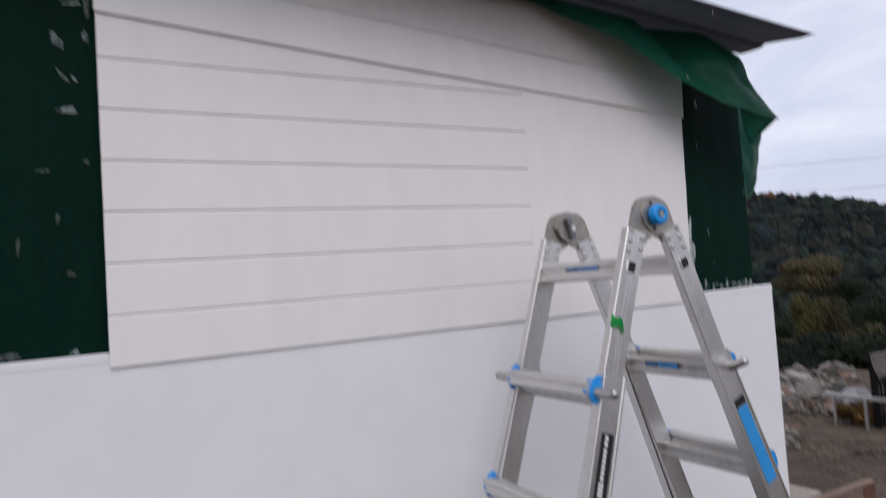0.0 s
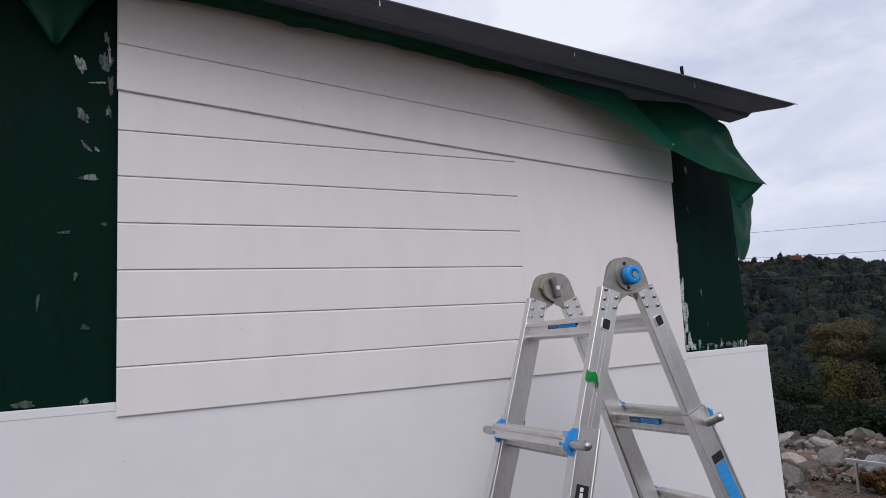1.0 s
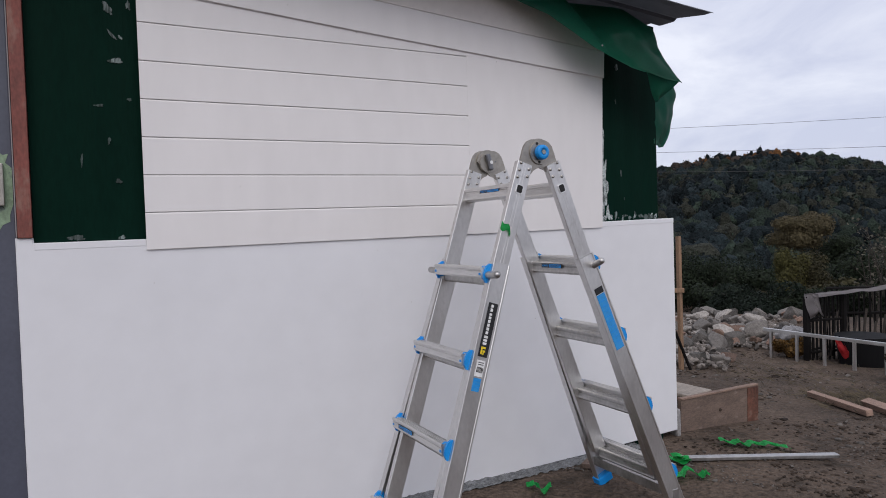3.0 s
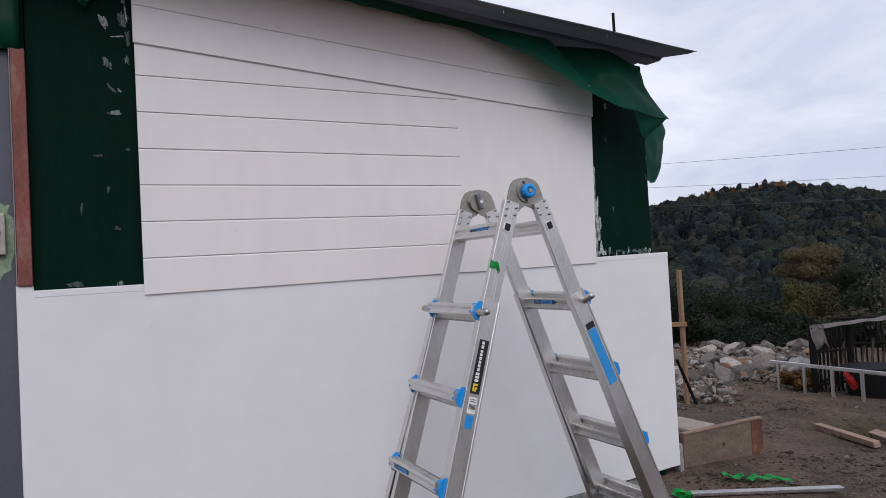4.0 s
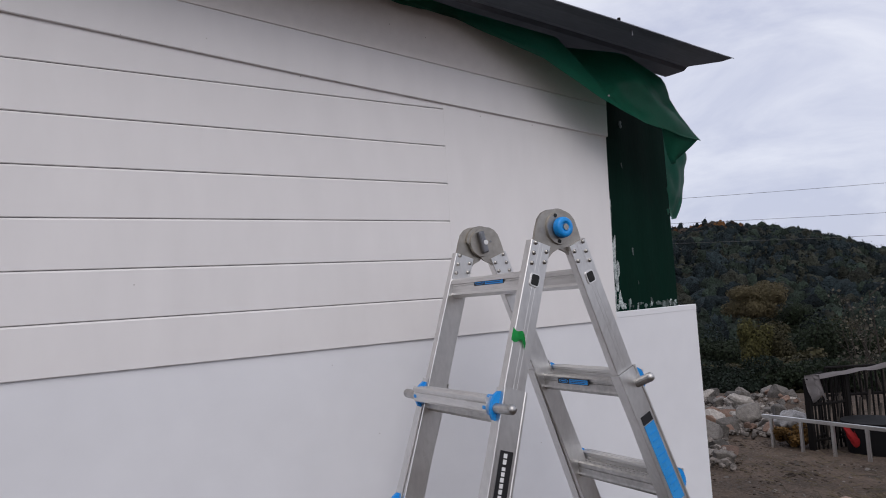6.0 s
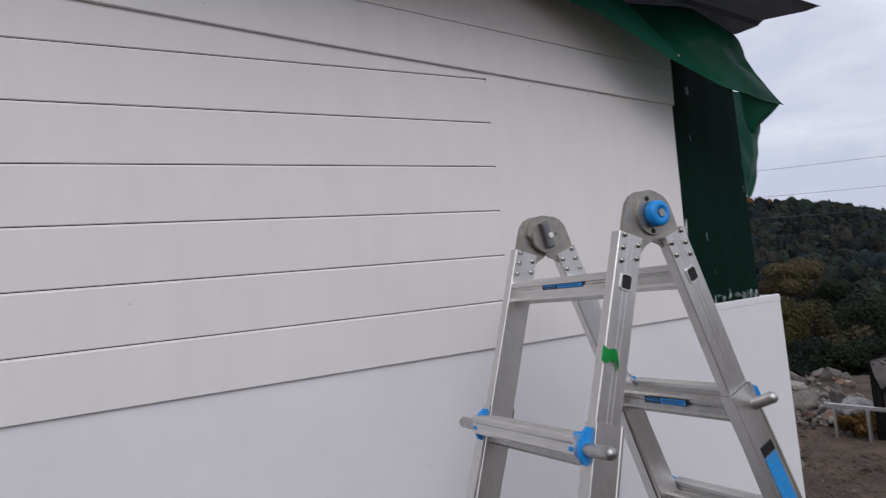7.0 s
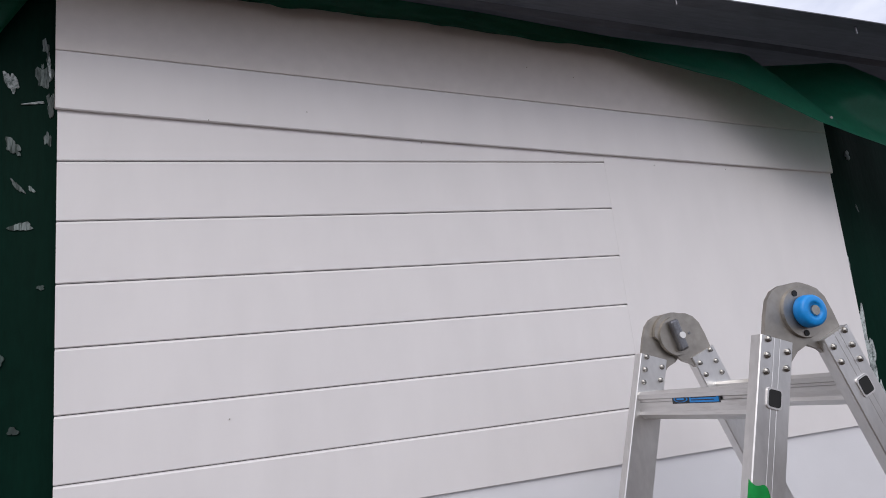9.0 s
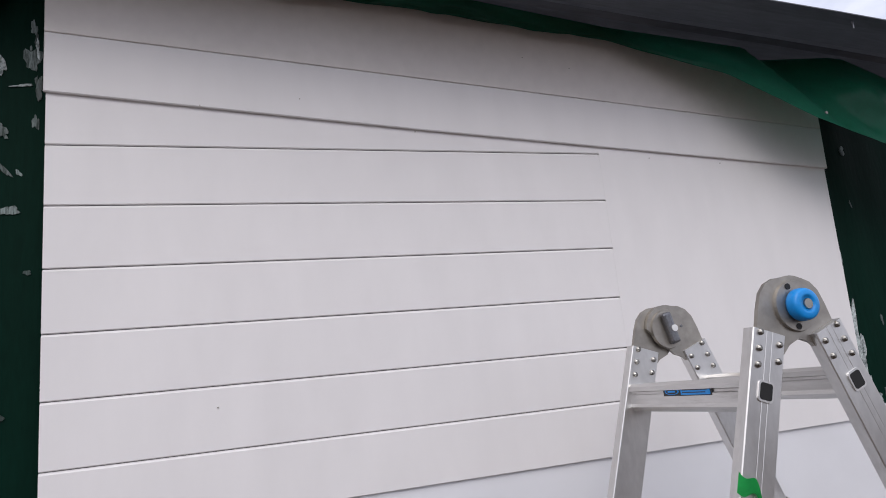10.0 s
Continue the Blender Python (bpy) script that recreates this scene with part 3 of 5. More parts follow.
def tarp_fold(u, v):
    # small flap turned down below the corner
    c = Vector((2.36, -0.15, 1.735))
    x = 2.25 + 0.235 * u
    p = Vector((x, along(x, TARP_LOW, 1) + 0.006, along(x, TARP_LOW, 2) + 0.012))
    q = c + (p - c) * 0.06
    p = p.lerp(q, v)
    p.y += 0.015 * math.sin(5 * u + 3 * v) * v
    return p


def tarp_hang(u, v):
    # loose strip hanging past the wall's corner
    left = 2.52 + 0.006 * math.sin(6 * v)
    right = 2.615 + 0.115 * min(1, v * 2.6 + 0.2) - 0.085 * max(0, (v - 0.55) / 0.45) ** 1.6 + 0.008 * math.sin(9 * v)
    z = 1.97 - 0.42 * v + 0.035 * (u - 0.6) ** 2 * v
    return (left + (right - left) * u, 0.020 + 0.020 * v + 0.045 * u + 0.014 * math.sin(5 * u + 4 * v) + 0.012 * noise.noise((u * 4, v * 5, 3)), z)


part("flap", sheet_grid(B(), 16, 10, tarp_fold, 0.0012), M_TARP, tarpaulin, smooth=True)
part("flap", sheet_grid(B(), 14, 24, tarp_hang, 0.0012), M_TARP, tarpaulin, smooth=True)


p = tarp_main((1.99 - 0.05) / 2.44, 0.86)
part("grommet", cyl(B(), p + Vector((0, -0.004, 0)), p + Vector((0, 0.001, 0)), 0.0042, seg=12), M_CLOTH, tarpaulin, "small pale grommet")


def flap_left(u, v):
    w = 1 - v
    x = -0.166 + (u - 0.5) * (0.30 * w + 0.012)
    return (x, -0.01 - 0.012 * math.sin(5 * u), 2.40 - 0.242 * v)


def flap_door(u, v):
    return (-1.25 + 0.885 * u, 0.002 - 0.006 * math.sin(20 * u), 2.42 - 0.435 * v - 0.004 * math.sin(9 * u))


tarp_two = thing("tarpaulin", (-0.3, 0, 2.1), "loose green tarpaulin corner hanging over the door", "tarpaulin")
part("corner", sheet_grid(B(), 10, 12, flap_left, 0.0012), M_TARP, tarp_two, smooth=True)
part("sheet", sheet_grid(B(), 40, 4, flap_door, 0.0012), M_TARP, tarp_two, smooth=True)

# crumpled strip at the foot of the wall
def foot_strip(u, v):
    x = -0.3 + 2.62 * u
    return (x, 0.02 - 0.075 * v + 0.014 * noise.noise((x * 16, v * 4, 1)), ground_z(x, 0) + 0.014 * (1 - v) + 0.009 * noise.noise((x * 34, v * 9, 4)) + 0.006 * abs(noise.noise((x * 70, v * 15, 6))) + 0.004)


tagged(link_mesh("flashing_strip", sheet_grid(B(), 330, 8, foot_strip), M_FOIL), "crumpled grey membrane along the foot of the wall", "membrane", kind="structure")
tagged(link_mesh("broken_block", box(B(), 2.632, 2.662, 0.02, 0.08, -0.04, 0.115, bevel=0.012), M_BAG), "small pale plaster block at the wall corner", "block")

# ---- ladder ----
HX, HZ, HY = 1.2425, 1.4005, -0.5145
HALF = 0.1845
LEAN_ANGLE = {-1: radians(18.1), 1: radians(21.4)}
ladder = thing("folding_ladder", (1.24, HY, -0.02), "folding aluminium multi-position ladder with blue plastic locks, standing open", "ladder")


def leg_frame(s):
    """Axes of one leg: a runs down it, o points away from the other leg (s: -1 or 1)."""
    a = Vector((s * math.sin(LEAN_ANGLE[s]), 0, -math.cos(LEAN_ANGLE[s])))
    o = Vector((s * math.cos(LEAN_ANGLE[s]), 0, math.sin(LEAN_ANGLE[s])))
    return a, o


def at_leg(s, along, out, y):
    a, o = leg_frame(s)
    return Vector((HX, HY + y, HZ)) + a * along + o * (out + (0.004 if s < 0 else -0.003))


def leg_matrix(s, along, out, y, flare=0.0, side=0):
    """Local x: outward, local y: world y, local z: down the leg."""
    a, o = leg_frame(s)
    a = (a + Vector((0, side * flare, 0))).normalized()
    yv = Vector((0, 1, 0))
    yv = (yv - a * yv.dot(a)).normalized()
    m = Matrix((o, yv, a)).transposed().to_4x4()
    m.translation = at_leg(s, along, out, y)
    return m


def channel(w, d, t, side, lip=0.0):
    """C profile in x-y with raised rims: web on the side 'side' of y, flanges inwards, w wide and d deep."""
    k = side
    e = k * 0.0016
    pts = [(-w / 2, -k * d), (-w / 2, e - k * 0.001), (-w / 2 + 0.001, e), (-w / 2 + 0.006, e), (-w / 2 + 0.008, 0), (w / 2 - 0.008, 0), (w / 2 - 0.006, e), (w / 2 - 0.001, e), (w / 2, e - k * 0.001), (w / 2, -k * d), (w / 2 - t, -k * d), (w / 2 - t, -k * t), (-w / 2 + t, -k * t), (-w / 2 + t, -k * d)]
    return pts


def tube(w, d, side):
    """Closed rail with rounded edges and two fine grooves along its web."""
    c = 0.0016
    pts = [(-w / 2, c), (-w / 2 + c, 0), (-0.0065, 0), (-0.0055, 0.0004), (-0.0045, 0), (0.0045, 0), (0.0055, 0.0004), (0.0065, 0), (w / 2 - c, 0), (w / 2, c), (w / 2, d - c), (w / 2 - c, d), (-w / 2 + c, d), (-w / 2, d - c)]
    return [(x, -side * y) for x, y in pts]


def rung_profile(w, h):
    """Flattened tube with grooved tread: x outward, y up."""
    side = [(w / 2, -h * 0.34), (w * 0.46, -h * 0.22), (w * 0.46, h * 0.10), (w * 0.40, h * 0.13), (w * 0.40, h * 0.20), (w / 2, h * 0.24), (w / 2, h * 0.40), (w * 0.40, h / 2)]
    tread = [(w * 0.30, h / 2), (w * 0.27, h * 0.43), (w * 0.12, h * 0.43), (w * 0.09, h / 2)]
    right = [(w * 0.36, -h / 2)] + side + tread
    return right + [(-x, z) for x, z in reversed(right)]


def rung(s, along, out, y0, y1, w, h, name, material):
    a, o = leg_frame(s)
    o2 = Vector((s, 0, 0))
    m = Matrix((o2, Vector((0, 0, 1)), Vector((0, 1, 0)))).transposed().to_4x4()
    m.translation = at_leg(s, along, out, y0)
    return part(name, prism(B(), rung_profile(w, h), y1 - y0, m), material, ladder)


FLARE = 0.045


def round_rect(hx, z0, z1, cr):
    """Rounded rectangle, as points (x, z)."""
    out = []
    for cx, cz, a0 in ((hx - cr, z1 - cr, 0), (-hx + cr, z1 - cr, 90), (-hx + cr, z0 + cr, 180), (hx - cr, z0 + cr, 270)):
        out += [(cx + cr * math.cos(radians(a0 + 22.5 * q)), cz + cr * math.sin(radians(a0 + 22.5 * q))) for q in range(5)]
    return out


def lathe(profile, at, side, seg=40):
    """Turned body round the world's y, profile rows (distance outward, radius)."""
    bm = B()
    rows = [[bm.verts.new((at[0] + r * math.cos(2 * math.pi * q / seg), at[1] + side * e, at[2] + r * math.sin(2 * math.pi * q / seg))) for q in range(seg)] for e, r in profile]
    for a, b in zip(rows, rows[1:]):
        for q in range(seg):
            bm.faces.new((a[q], a[(q + 1) % seg], b[(q + 1) % seg], b[q]))
    bm.faces.new(rows[0])
    bm.faces.new(rows[-1])
    return bm


OUT = 0.046
for s in (-1, 1):
    for side in (-1, 1):
        ys = side * HALF
        # inner rail
        part("inner_rail", prism(B(), tube(0.0615, 0.024, side), 1.300, leg_matrix(s, 0.055, OUT - 0.003, ys)), M_ALU, ladder)
        # outer rail, spreading towards the foot
        m = leg_matrix(s, 0.42, OUT - 0.003, ys + side * 0.006, FLARE, side)
        rail = part("outer_rail", prism(B(), channel(0.0695, 0.030, 0.003, side), 1.085 if s < 0 else 1.115, m), M_ALU, ladder)
        part("foot_cap", box(B(), -0.040, 0.040, -0.022, 0.022, 1.06 if s < 0 else 1.09, 1.098 if s < 0 else 1.128, m @ Matrix.Translation((0, -side * 0.013, 0)), bevel=0.004), M_BLUE if s > 0 else M_DARKHOLE, rail, "plastic foot cap")
        # square hole with a pressed rim, and rivets under the hinge
        mi = leg_matrix(s, 0.062, OUT - 0.003, ys)
        rim = B()
        for y0, y1, hx, z0, z1, cr in ((-0.001, 0.0022, 0.0142, 0.0725, 0.1055, 0.0060),):
            prism(rim, round_rect(hx, z0, z1, cr), side * (y1 - y0), mi @ Matrix(((1, 0, 0, 0), (0, 0, 1, side * y0), (0, 1, 0, 0), (0, 0, 0, 1))))
        hole = part("hole_rim", rim, M_RIM, ladder, "pressed bright rim")
        # nothing is cut out: a black plug paints the hole's dark inside
        part("hole", prism(B(), round_rect(0.0112, 0.0757, 0.1023, 0.0045), side * 0.0028, mi @ Matrix(((1, 0, 0, 0), (0, 0, 1, 0), (0, 1, 0, 0), (0, 0, 0, 1)))), M_DARKHOLE, hole)
        for rx in (-0.020, 0.0175):
            for rz in ((0.010, 0.037) if rx < 0 else (-0.002, 0.024, 0.050)):
                for yf, sg in ((0.0, side), (-side * 0.024, -side)):
                    p0, p1, p2 = (mi @ Vector((rx, yf + sg * e, rz)) for e in (-0.001, 0.003, 0.0052))
                    rivet = cyl(B(), p0, p1, 0.0056, 0.0050, seg=12)
                    cyl(rivet, p1, p2, 0.0050, 0.0022, seg=12)
                    part("rivet", rivet, M_RIVET, hole)
    # rungs
    rung(s, 0.154, OUT - 0.002, -HALF + 0.005, HALF - 0.005, 0.044, 0.053, "rung", M_ALU_RUNG)
    for k in range(4):
        al = 0.465 + 0.30 * k
        wide = HALF + 0.006 + FLARE * (al - 0.42)
        outer = rung(s, al, OUT + 0.046, -wide + 0.020, wide - 0.020, 0.034, 0.040, "rung", M_ALU_RUNG)
        # inner rungs take a darker aluminium than the outer ones
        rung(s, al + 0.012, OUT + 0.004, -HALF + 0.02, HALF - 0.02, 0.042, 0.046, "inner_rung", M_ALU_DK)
        for side in (-1, 1):
            yc = side * (wide - 0.015)
            mm = leg_matrix(s, al, OUT + (0.038 if s < 0 else 0.046), yc)
            f = 0.82 if s < 0 else 0.70
            plate = [(-0.030, -0.030), (-0.020, -0.043), (0.000, -0.041), (0.012, -0.026), (0.016, -0.010), (0.016, 0.010), (0.012, 0.026), (0.000, 0.041), (-0.020, 0.043), (-0.030, 0.030)]
            collar = [(-0.020, -0.024), (-0.006, -0.030), (0.016, -0.027), (0.0275, -0.014), (0.0275, 0.014), (0.016, 0.027), (-0.006, 0.030), (-0.020, 0.024)]
            clip = B()
            for prof, ya, yb in ((plate, -0.007, 0.003), (collar, -0.019, -0.0075))[:2 if s < 0 else 1]:
                turn = Matrix(((1, 0, 0, 0), (0, 0, 1, side * ya), (0, 1, 0, 0), (0, 0, 0, 1)))
                prism(clip, [(a * f, b * f) for a, b in prof], side * (yb - ya), mm @ turn)
            part("clip", clip, M_BLUE, outer, "blue plastic clip")
            if k == 0:
                p0, p1 = at_leg(s, al + 0.006, OUT + (0.036 if s < 0 else 0.016), yc), at_leg(s, al + (0.004 if s < 0 else -0.016), OUT + (0.040 if s < 0 else 0.022), yc + side * (0.066 if s < 0 else 0.058))
                pin = part("lock_pin", cyl(B(), p0, p1, 0.0122, seg=14), M_ALU_DK, ladder, "worn steel lock pin")
                bmesh_end = B()
                bmesh.ops.create_uvsphere(bmesh_end, u_segments=12, v_segments=8, radius=0.0122, matrix=Matrix.Translation(p1))
                part("pin_end", bmesh_end, M_ALU_DK, pin, smooth=True)
    # foot bar near the ground
    wide = HALF + 0.01 + FLARE * 1.0
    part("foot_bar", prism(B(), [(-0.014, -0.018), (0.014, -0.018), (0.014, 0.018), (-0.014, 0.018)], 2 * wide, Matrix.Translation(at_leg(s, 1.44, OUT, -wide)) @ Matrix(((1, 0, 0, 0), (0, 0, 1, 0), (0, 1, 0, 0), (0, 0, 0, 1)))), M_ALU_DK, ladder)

# hinges
for side in (-1, 1):
    yw = HY + side * HALF
    hinge = None
    for k, s in enumerate((-1, 1)):
        bm = B()
        a, o = leg_frame(s)
        yo = yw - side * (0.0032 if k == 0 else 0.0122)
        base = Vector((HX, 0, HZ))
        pts = []
        for i in range(11):
            ang = math.pi * (0.02 + 0.58 * i / 10)
            pts.append(Vector((HX - s * 0.0505 * math.cos(ang), 0, HZ + 0.0505 * math.sin(ang))))
        for px, pz in ((0.033, 0.0465), (0.050, 0.039), (0.063, 0.025), (0.073, 0.0), (0.082, -0.030)):
            pts.append(Vector((HX + s * px, 0, HZ + pz)))
        tail = [base + a * 0.125 + o * (OUT + 0.022), base + a * 0.125 + o * (OUT - 0.024), base + a * 0.090 + o * (OUT - 0.029), base + a * 0.066 + o * 0.004, base + a * 0.052 - o * 0.012]
        outline = pts + tail
        f = [bm.verts.new((p.x, yo, p.z)) for p in outline]
        b = [bm.verts.new((p.x, yo - side * 0.008, p.z)) for p in outline]
        m = len(outline)
        bm.faces.new(f), bm.faces.new(b)
        for i in range(m):
            bm.faces.new((f[i], f[(i + 1) % m], b[(i + 1) % m], b[i]))
        plate = part("hinge_plate", bm, M_HINGE, ladder, "grey cast hinge plate")
        hinge = hinge or plate
    # disc and knob on the outer face; disc and lever on the inner face
    yo = yw - side * 0.0035
    part("hinge_disc", cyl(B(), (HX, yo, HZ), (HX, yo + side * 0.006, HZ), 0.0425, 0.0410, seg=36), M_HINGE, hinge)
    knob = lathe(((0.004, 0.0225), (0.0085, 0.0240), (0.0095, 0.0258), (0.013, 0.0266), (0.021, 0.0262), (0.0250, 0.0255), (0.0276, 0.0240), (0.0290, 0.0210), (0.0296, 0.0165), (0.0296, 0.0130), (0.0275, 0.0122)), (HX, yo, HZ), side)
    part("knob", knob, M_BLUE, hinge, "round blue plastic knob", smooth=True)
    part("pin_head", cyl(B(), (HX, yo + side * 0.0270, HZ), (HX, yo + side * 0.0302, HZ), 0.0092, 0.0080, seg=18), M_RIVET, hinge)
    for ang in (112, 262):
        p = (HX + 0.034 * math.cos(radians(ang)), HZ + 0.034 * math.sin(radians(ang)))
        part("bolt", cyl(B(), (p[0], yo + side * 0.004, p[1]), (p[0], yo + side * 0.0075, p[1]), 0.0052, seg=10), M_DARKHOLE, hinge)
    yi = yw - side * 0.0205
    part("hinge_disc", cyl(B(), (HX, yi + side * 0.002, HZ), (HX, yi - side * 0.005, HZ), 0.0415, 0.0400, seg=36), M_HINGE, hinge)
    lever = box(B(), -0.0105, 0.0105, -0.007, 0.007, -0.032, 0.034, Matrix.Translation((HX - 0.002, yi - side * 0.012, HZ)) @ Matrix.Rotation(radians(-14), 4, "Y"), bevel=0.005)
    part("lever", lever, M_STEEL, hinge, "dark steel lever")
    part("pin_head", cyl(B(), (HX + 0.003, yi - side * 0.018, HZ), (HX + 0.003, yi - side * 0.0215, HZ), 0.007, seg=14), M_LABELWHITE, hinge)
    part("bolt", cyl(B(), (HX + 0.030, yi - side * 0.004, HZ + 0.004), (HX + 0.030, yi - side * 0.0065, HZ + 0.004), 0.003, seg=8), M_STEEL, hinge)


# labels on the near rails and on rungs (bars only)
def rail_label(s, a0, a1, w, material, lift=0.0, shift=0.0):
    m = leg_matrix(s, 0.42, OUT - 0.003, -HALF - 0.006, FLARE, -1)
    return part("label", box(B(), shift - w / 2, shift + w / 2, -0.0012 - lift, -0.0002 - lift, a0 - 0.42, a1 - 0.42, m), material, ladder)


rail_label(-1, 0.560, 0.745, 0.037, M_BLACK)
for k, (a0, a1) in enumerate(((0.566, 0.576), (0.579, 0.590), (0.596, 0.604), (0.607, 0.616), (0.619, 0.629), (0.632, 0.642), (0.645, 0.655), (0.658, 0.668), (0.673, 0.682), (0.685, 0.693), (0.696, 0.704))):
    rail_label(-1, a0, a1, 0.0095 if k < 8 else 0.0145, M_LABELWHITE, 0.0012, 0.003)
rail_label(-1, 0.711, 0.718, 0.018, M_YELLOW, 0.0012, 0.003)
rail_label(-1, 0.718, 0.737, 0.006, M_YELLOW, 0.0012, 0.009)
rail_label(-1, 0.723, 0.729, 0.010, M_YELLOW, 0.0012, -0.001)
rail_label(-1, 0.729, 0.738, 0.005, M_YELLOW, 0.0012, 0.0005)
rail_label(-1, 0.757, 0.812, 0.032, M_LABELWHITE)
for i in range(6):
    rail_label(-1, 0.780, 0.798, 0.0022, M_BLACK, 0.0012, -0.011 + 0.0044 * i)
for i in range(2):
    rail_label(-1, 0.763 + 0.007 * i, 0.7655 + 0.007 * i, 0.022, M_STEEL, 0.0012)
rail_label(-1, 0.817, 0.862, 0.030, M_BLUE_LABEL)
for i in range(3):
    rail_label(-1, 0.824 + 0.011 * i, 0.8275 + 0.011 * i, 0.022, M_BLUE, 0.0012)
rail_label(1, 0.548, 0.572, 0.039, M_BLACK)
rail_label(1, 0.575, 0.800, 0.039, M_BLUE_LABEL)
for i in range(9):
    rail_label(1, 0.60 + 0.021 * i, 0.6030 + 0.021 * i, 0.028 - 0.006 * (i % 3), M_BLUE, 0.0012)


def rung_label(s, along, out, y0, y1, face):
    p = at_leg(s, along, out, 0)
    x = p.x + face
    d = -0.001 if s < 0 else -0.001
    q = part("label", box(B(), x + d, x, HY + y0, HY + y1, p.z - 0.0080, p.z + 0.0080), M_BLACK, ladder, "small black and blue label")
    w = y1 - y0
    yc = HY + y1 - w * 0.19
    for rr, mm, dd in ((1.0, M_BLUE, 0.0004), (0.80, M_BLACK, 0.0008)):
        oval = cyl(B(), (x + d, 0, 0), (x + d - dd, 0, 0), 1.0, seg=24)
        bmesh.ops.transform(oval, matrix=Matrix.Translation((0, yc, p.z)) @ Matrix.Diagonal((1, w * 0.155 * rr, 0.0058 * rr, 1)), verts=oval.verts)
        part("oval", oval, mm, q)
    part("label_bar", box(B(), x + d - 0.0011, x + d, yc - w * 0.08, yc + w * 0.08, p.z - 0.0016, p.z + 0.0016), M_BLUE, q)
    part("label_bar", box(B(), x + d - 0.0006, x + d, HY + y0 + w * 0.03, HY + y0 + w * 0.615, p.z - 0.0064, p.z + 0.0064), M_BLUE, q)
    for dz, e in ((0.0022, 0.07), (-0.0022, 0.12)):
        part("label_bar", box(B(), x + d - 0.0010, x + d, HY + y0 + w * e, HY + y0 + w * 0.58, p.z + dz - 0.0007, p.z + dz + 0.0007), M_BLACK, q)


rung_label(-1, 0.144, OUT - 0.002, -0.088, 0.048, -0.0225)
rung_label(-1, 1.065, OUT + 0.046, 0.02, 0.14, -0.0175)
rung_label(1, 0.468, OUT + 0.004, -0.04, 0.09, -0.0215)


# green tape on a rail
def tape_strip(u, v):
    m = leg_matrix(-1, 0.30, OUT, -HALF)
    return m @ Vector((0.036 - 0.044 * u, -0.003 - 0.004 * math.sin(3 * u) , -0.022 + (0.030 - 0.014 * u) * v + 0.026 * u * u + 0.006 * math.sin(7 * u)))


part("tape", sheet_grid(B(), 12, 4, tape_strip, 0.0006), M_GTAPE, ladder, "scrap of bright green tape")

# ---- things on the ground ----
def ribbon(path, width, seed):
    bm = B()
    rs = random.Random(seed)
    pts = []
    for (x0, y0), (x1, y1) in zip(path, path[1:]):
        for k in range(8):
            t = k / 8
            pts.append((x0 + (x1 - x0) * t + rs.uniform(-.003, .003), y0 + (y1 - y0) * t + rs.uniform(-.003, .003)))
    n = len(pts)

    def fn(u, v):
        i = min(int(u * (n - 1)), n - 1)
        x, y = pts[i]
        tw = 0.55 * math.sin(i * 0.32 + seed)
        y += 0.014 * math.sin(i * 0.42 + seed)
        return (x + 0.5 * width * (v - .5), y + width * (v - .5) * math.cos(tw), ground_z(x, y) + 0.012 + abs(width * (v - .5) * math.sin(tw)) + 0.006 * (1 + math.sin(i * 0.7 + seed)))
    return sheet_grid(bm, n - 1, 3, fn, 0.0006)


for i, path in enumerate([[(2.71, -0.21), (2.78, -0.22), (2.80, -0.30), (2.87, -0.29), (2.93, -0.36), (2.95, -0.42)], [(2.26, -0.30), (2.33, -0.33), (2.30, -0.27), (2.37, -0.30)], [(2.05, -0.42), (2.14, -0.47), (2.22, -0.43), (2.24, -0.52), (2.30, -0.47)], [(1.50, -0.16), (1.54, -0.21), (1.51, -0.25), (1.58, -0.27)]]):
    tagged(link_mesh("tape_scrap", ribbon(path, 0.055, i + 1), M_GTAPE), "crumpled bright green tape lying on the earth", "tape", "tape scraps")

bm = B()
a, b = Vector((2.33, -0.285, -0.012)), Vector((3.06, -0.605, -0.042))
q = (b - a).to_track_quat("X", "Z").to_matrix().to_4x4()
box(bm, 0, (b - a).length, -0.02, 0.02, -0.009, 0.009, Matrix.Translation(a) @ q, bevel=0.003)
tagged(link_mesh("metal_bar", bm, M_ALU_DK), "pale metal bar lying on the bare earth", "bar")
tagged(link_mesh("board_offcut", box(B(), -0.12, 0.12, -0.06, 0.06, -0.01, 0.012, pose(1.99, -0.16, -0.008, 4, -5, -60), bevel=0.002), M_PLY), "brown wood offcut lying at the ladder's foot", "offcut")

planter = thing("timber_box", (3.0, 0.2, -0.03), "weathered plywood garden box beside the shed", "garden box")
part("front_board", box(B(), 0, 0.72, -0.012, 0.012, -0.14, 0.140, pose(2.715, 0.085, 0, 0, 1.8, 5), bevel=0.003), M_PLY, planter)
part("rim", box(B(), 0, 0.72, -0.018, 0.016, 0.141, 0.152, pose(2.715, 0.085, 0, 0, 1.8, 5), bevel=0.003), M_PLANK, planter, "pale timber rim")
part("rusty_end", box(B(), 0.615, 0.722, -0.0155, -0.011, -0.13, 0.136, pose(2.715, 0.085, 0, 0, 1.8, 5), bevel=0.001), M_RUST, planter, "rust-brown stained end of the board")
part("knot", cyl(B(), (3.065, 0.1035, 0.03), (3.065, 0.098, 0.03), 0.011, 0.008, seg=10), M_CLOD, planter, "dark knot hole")
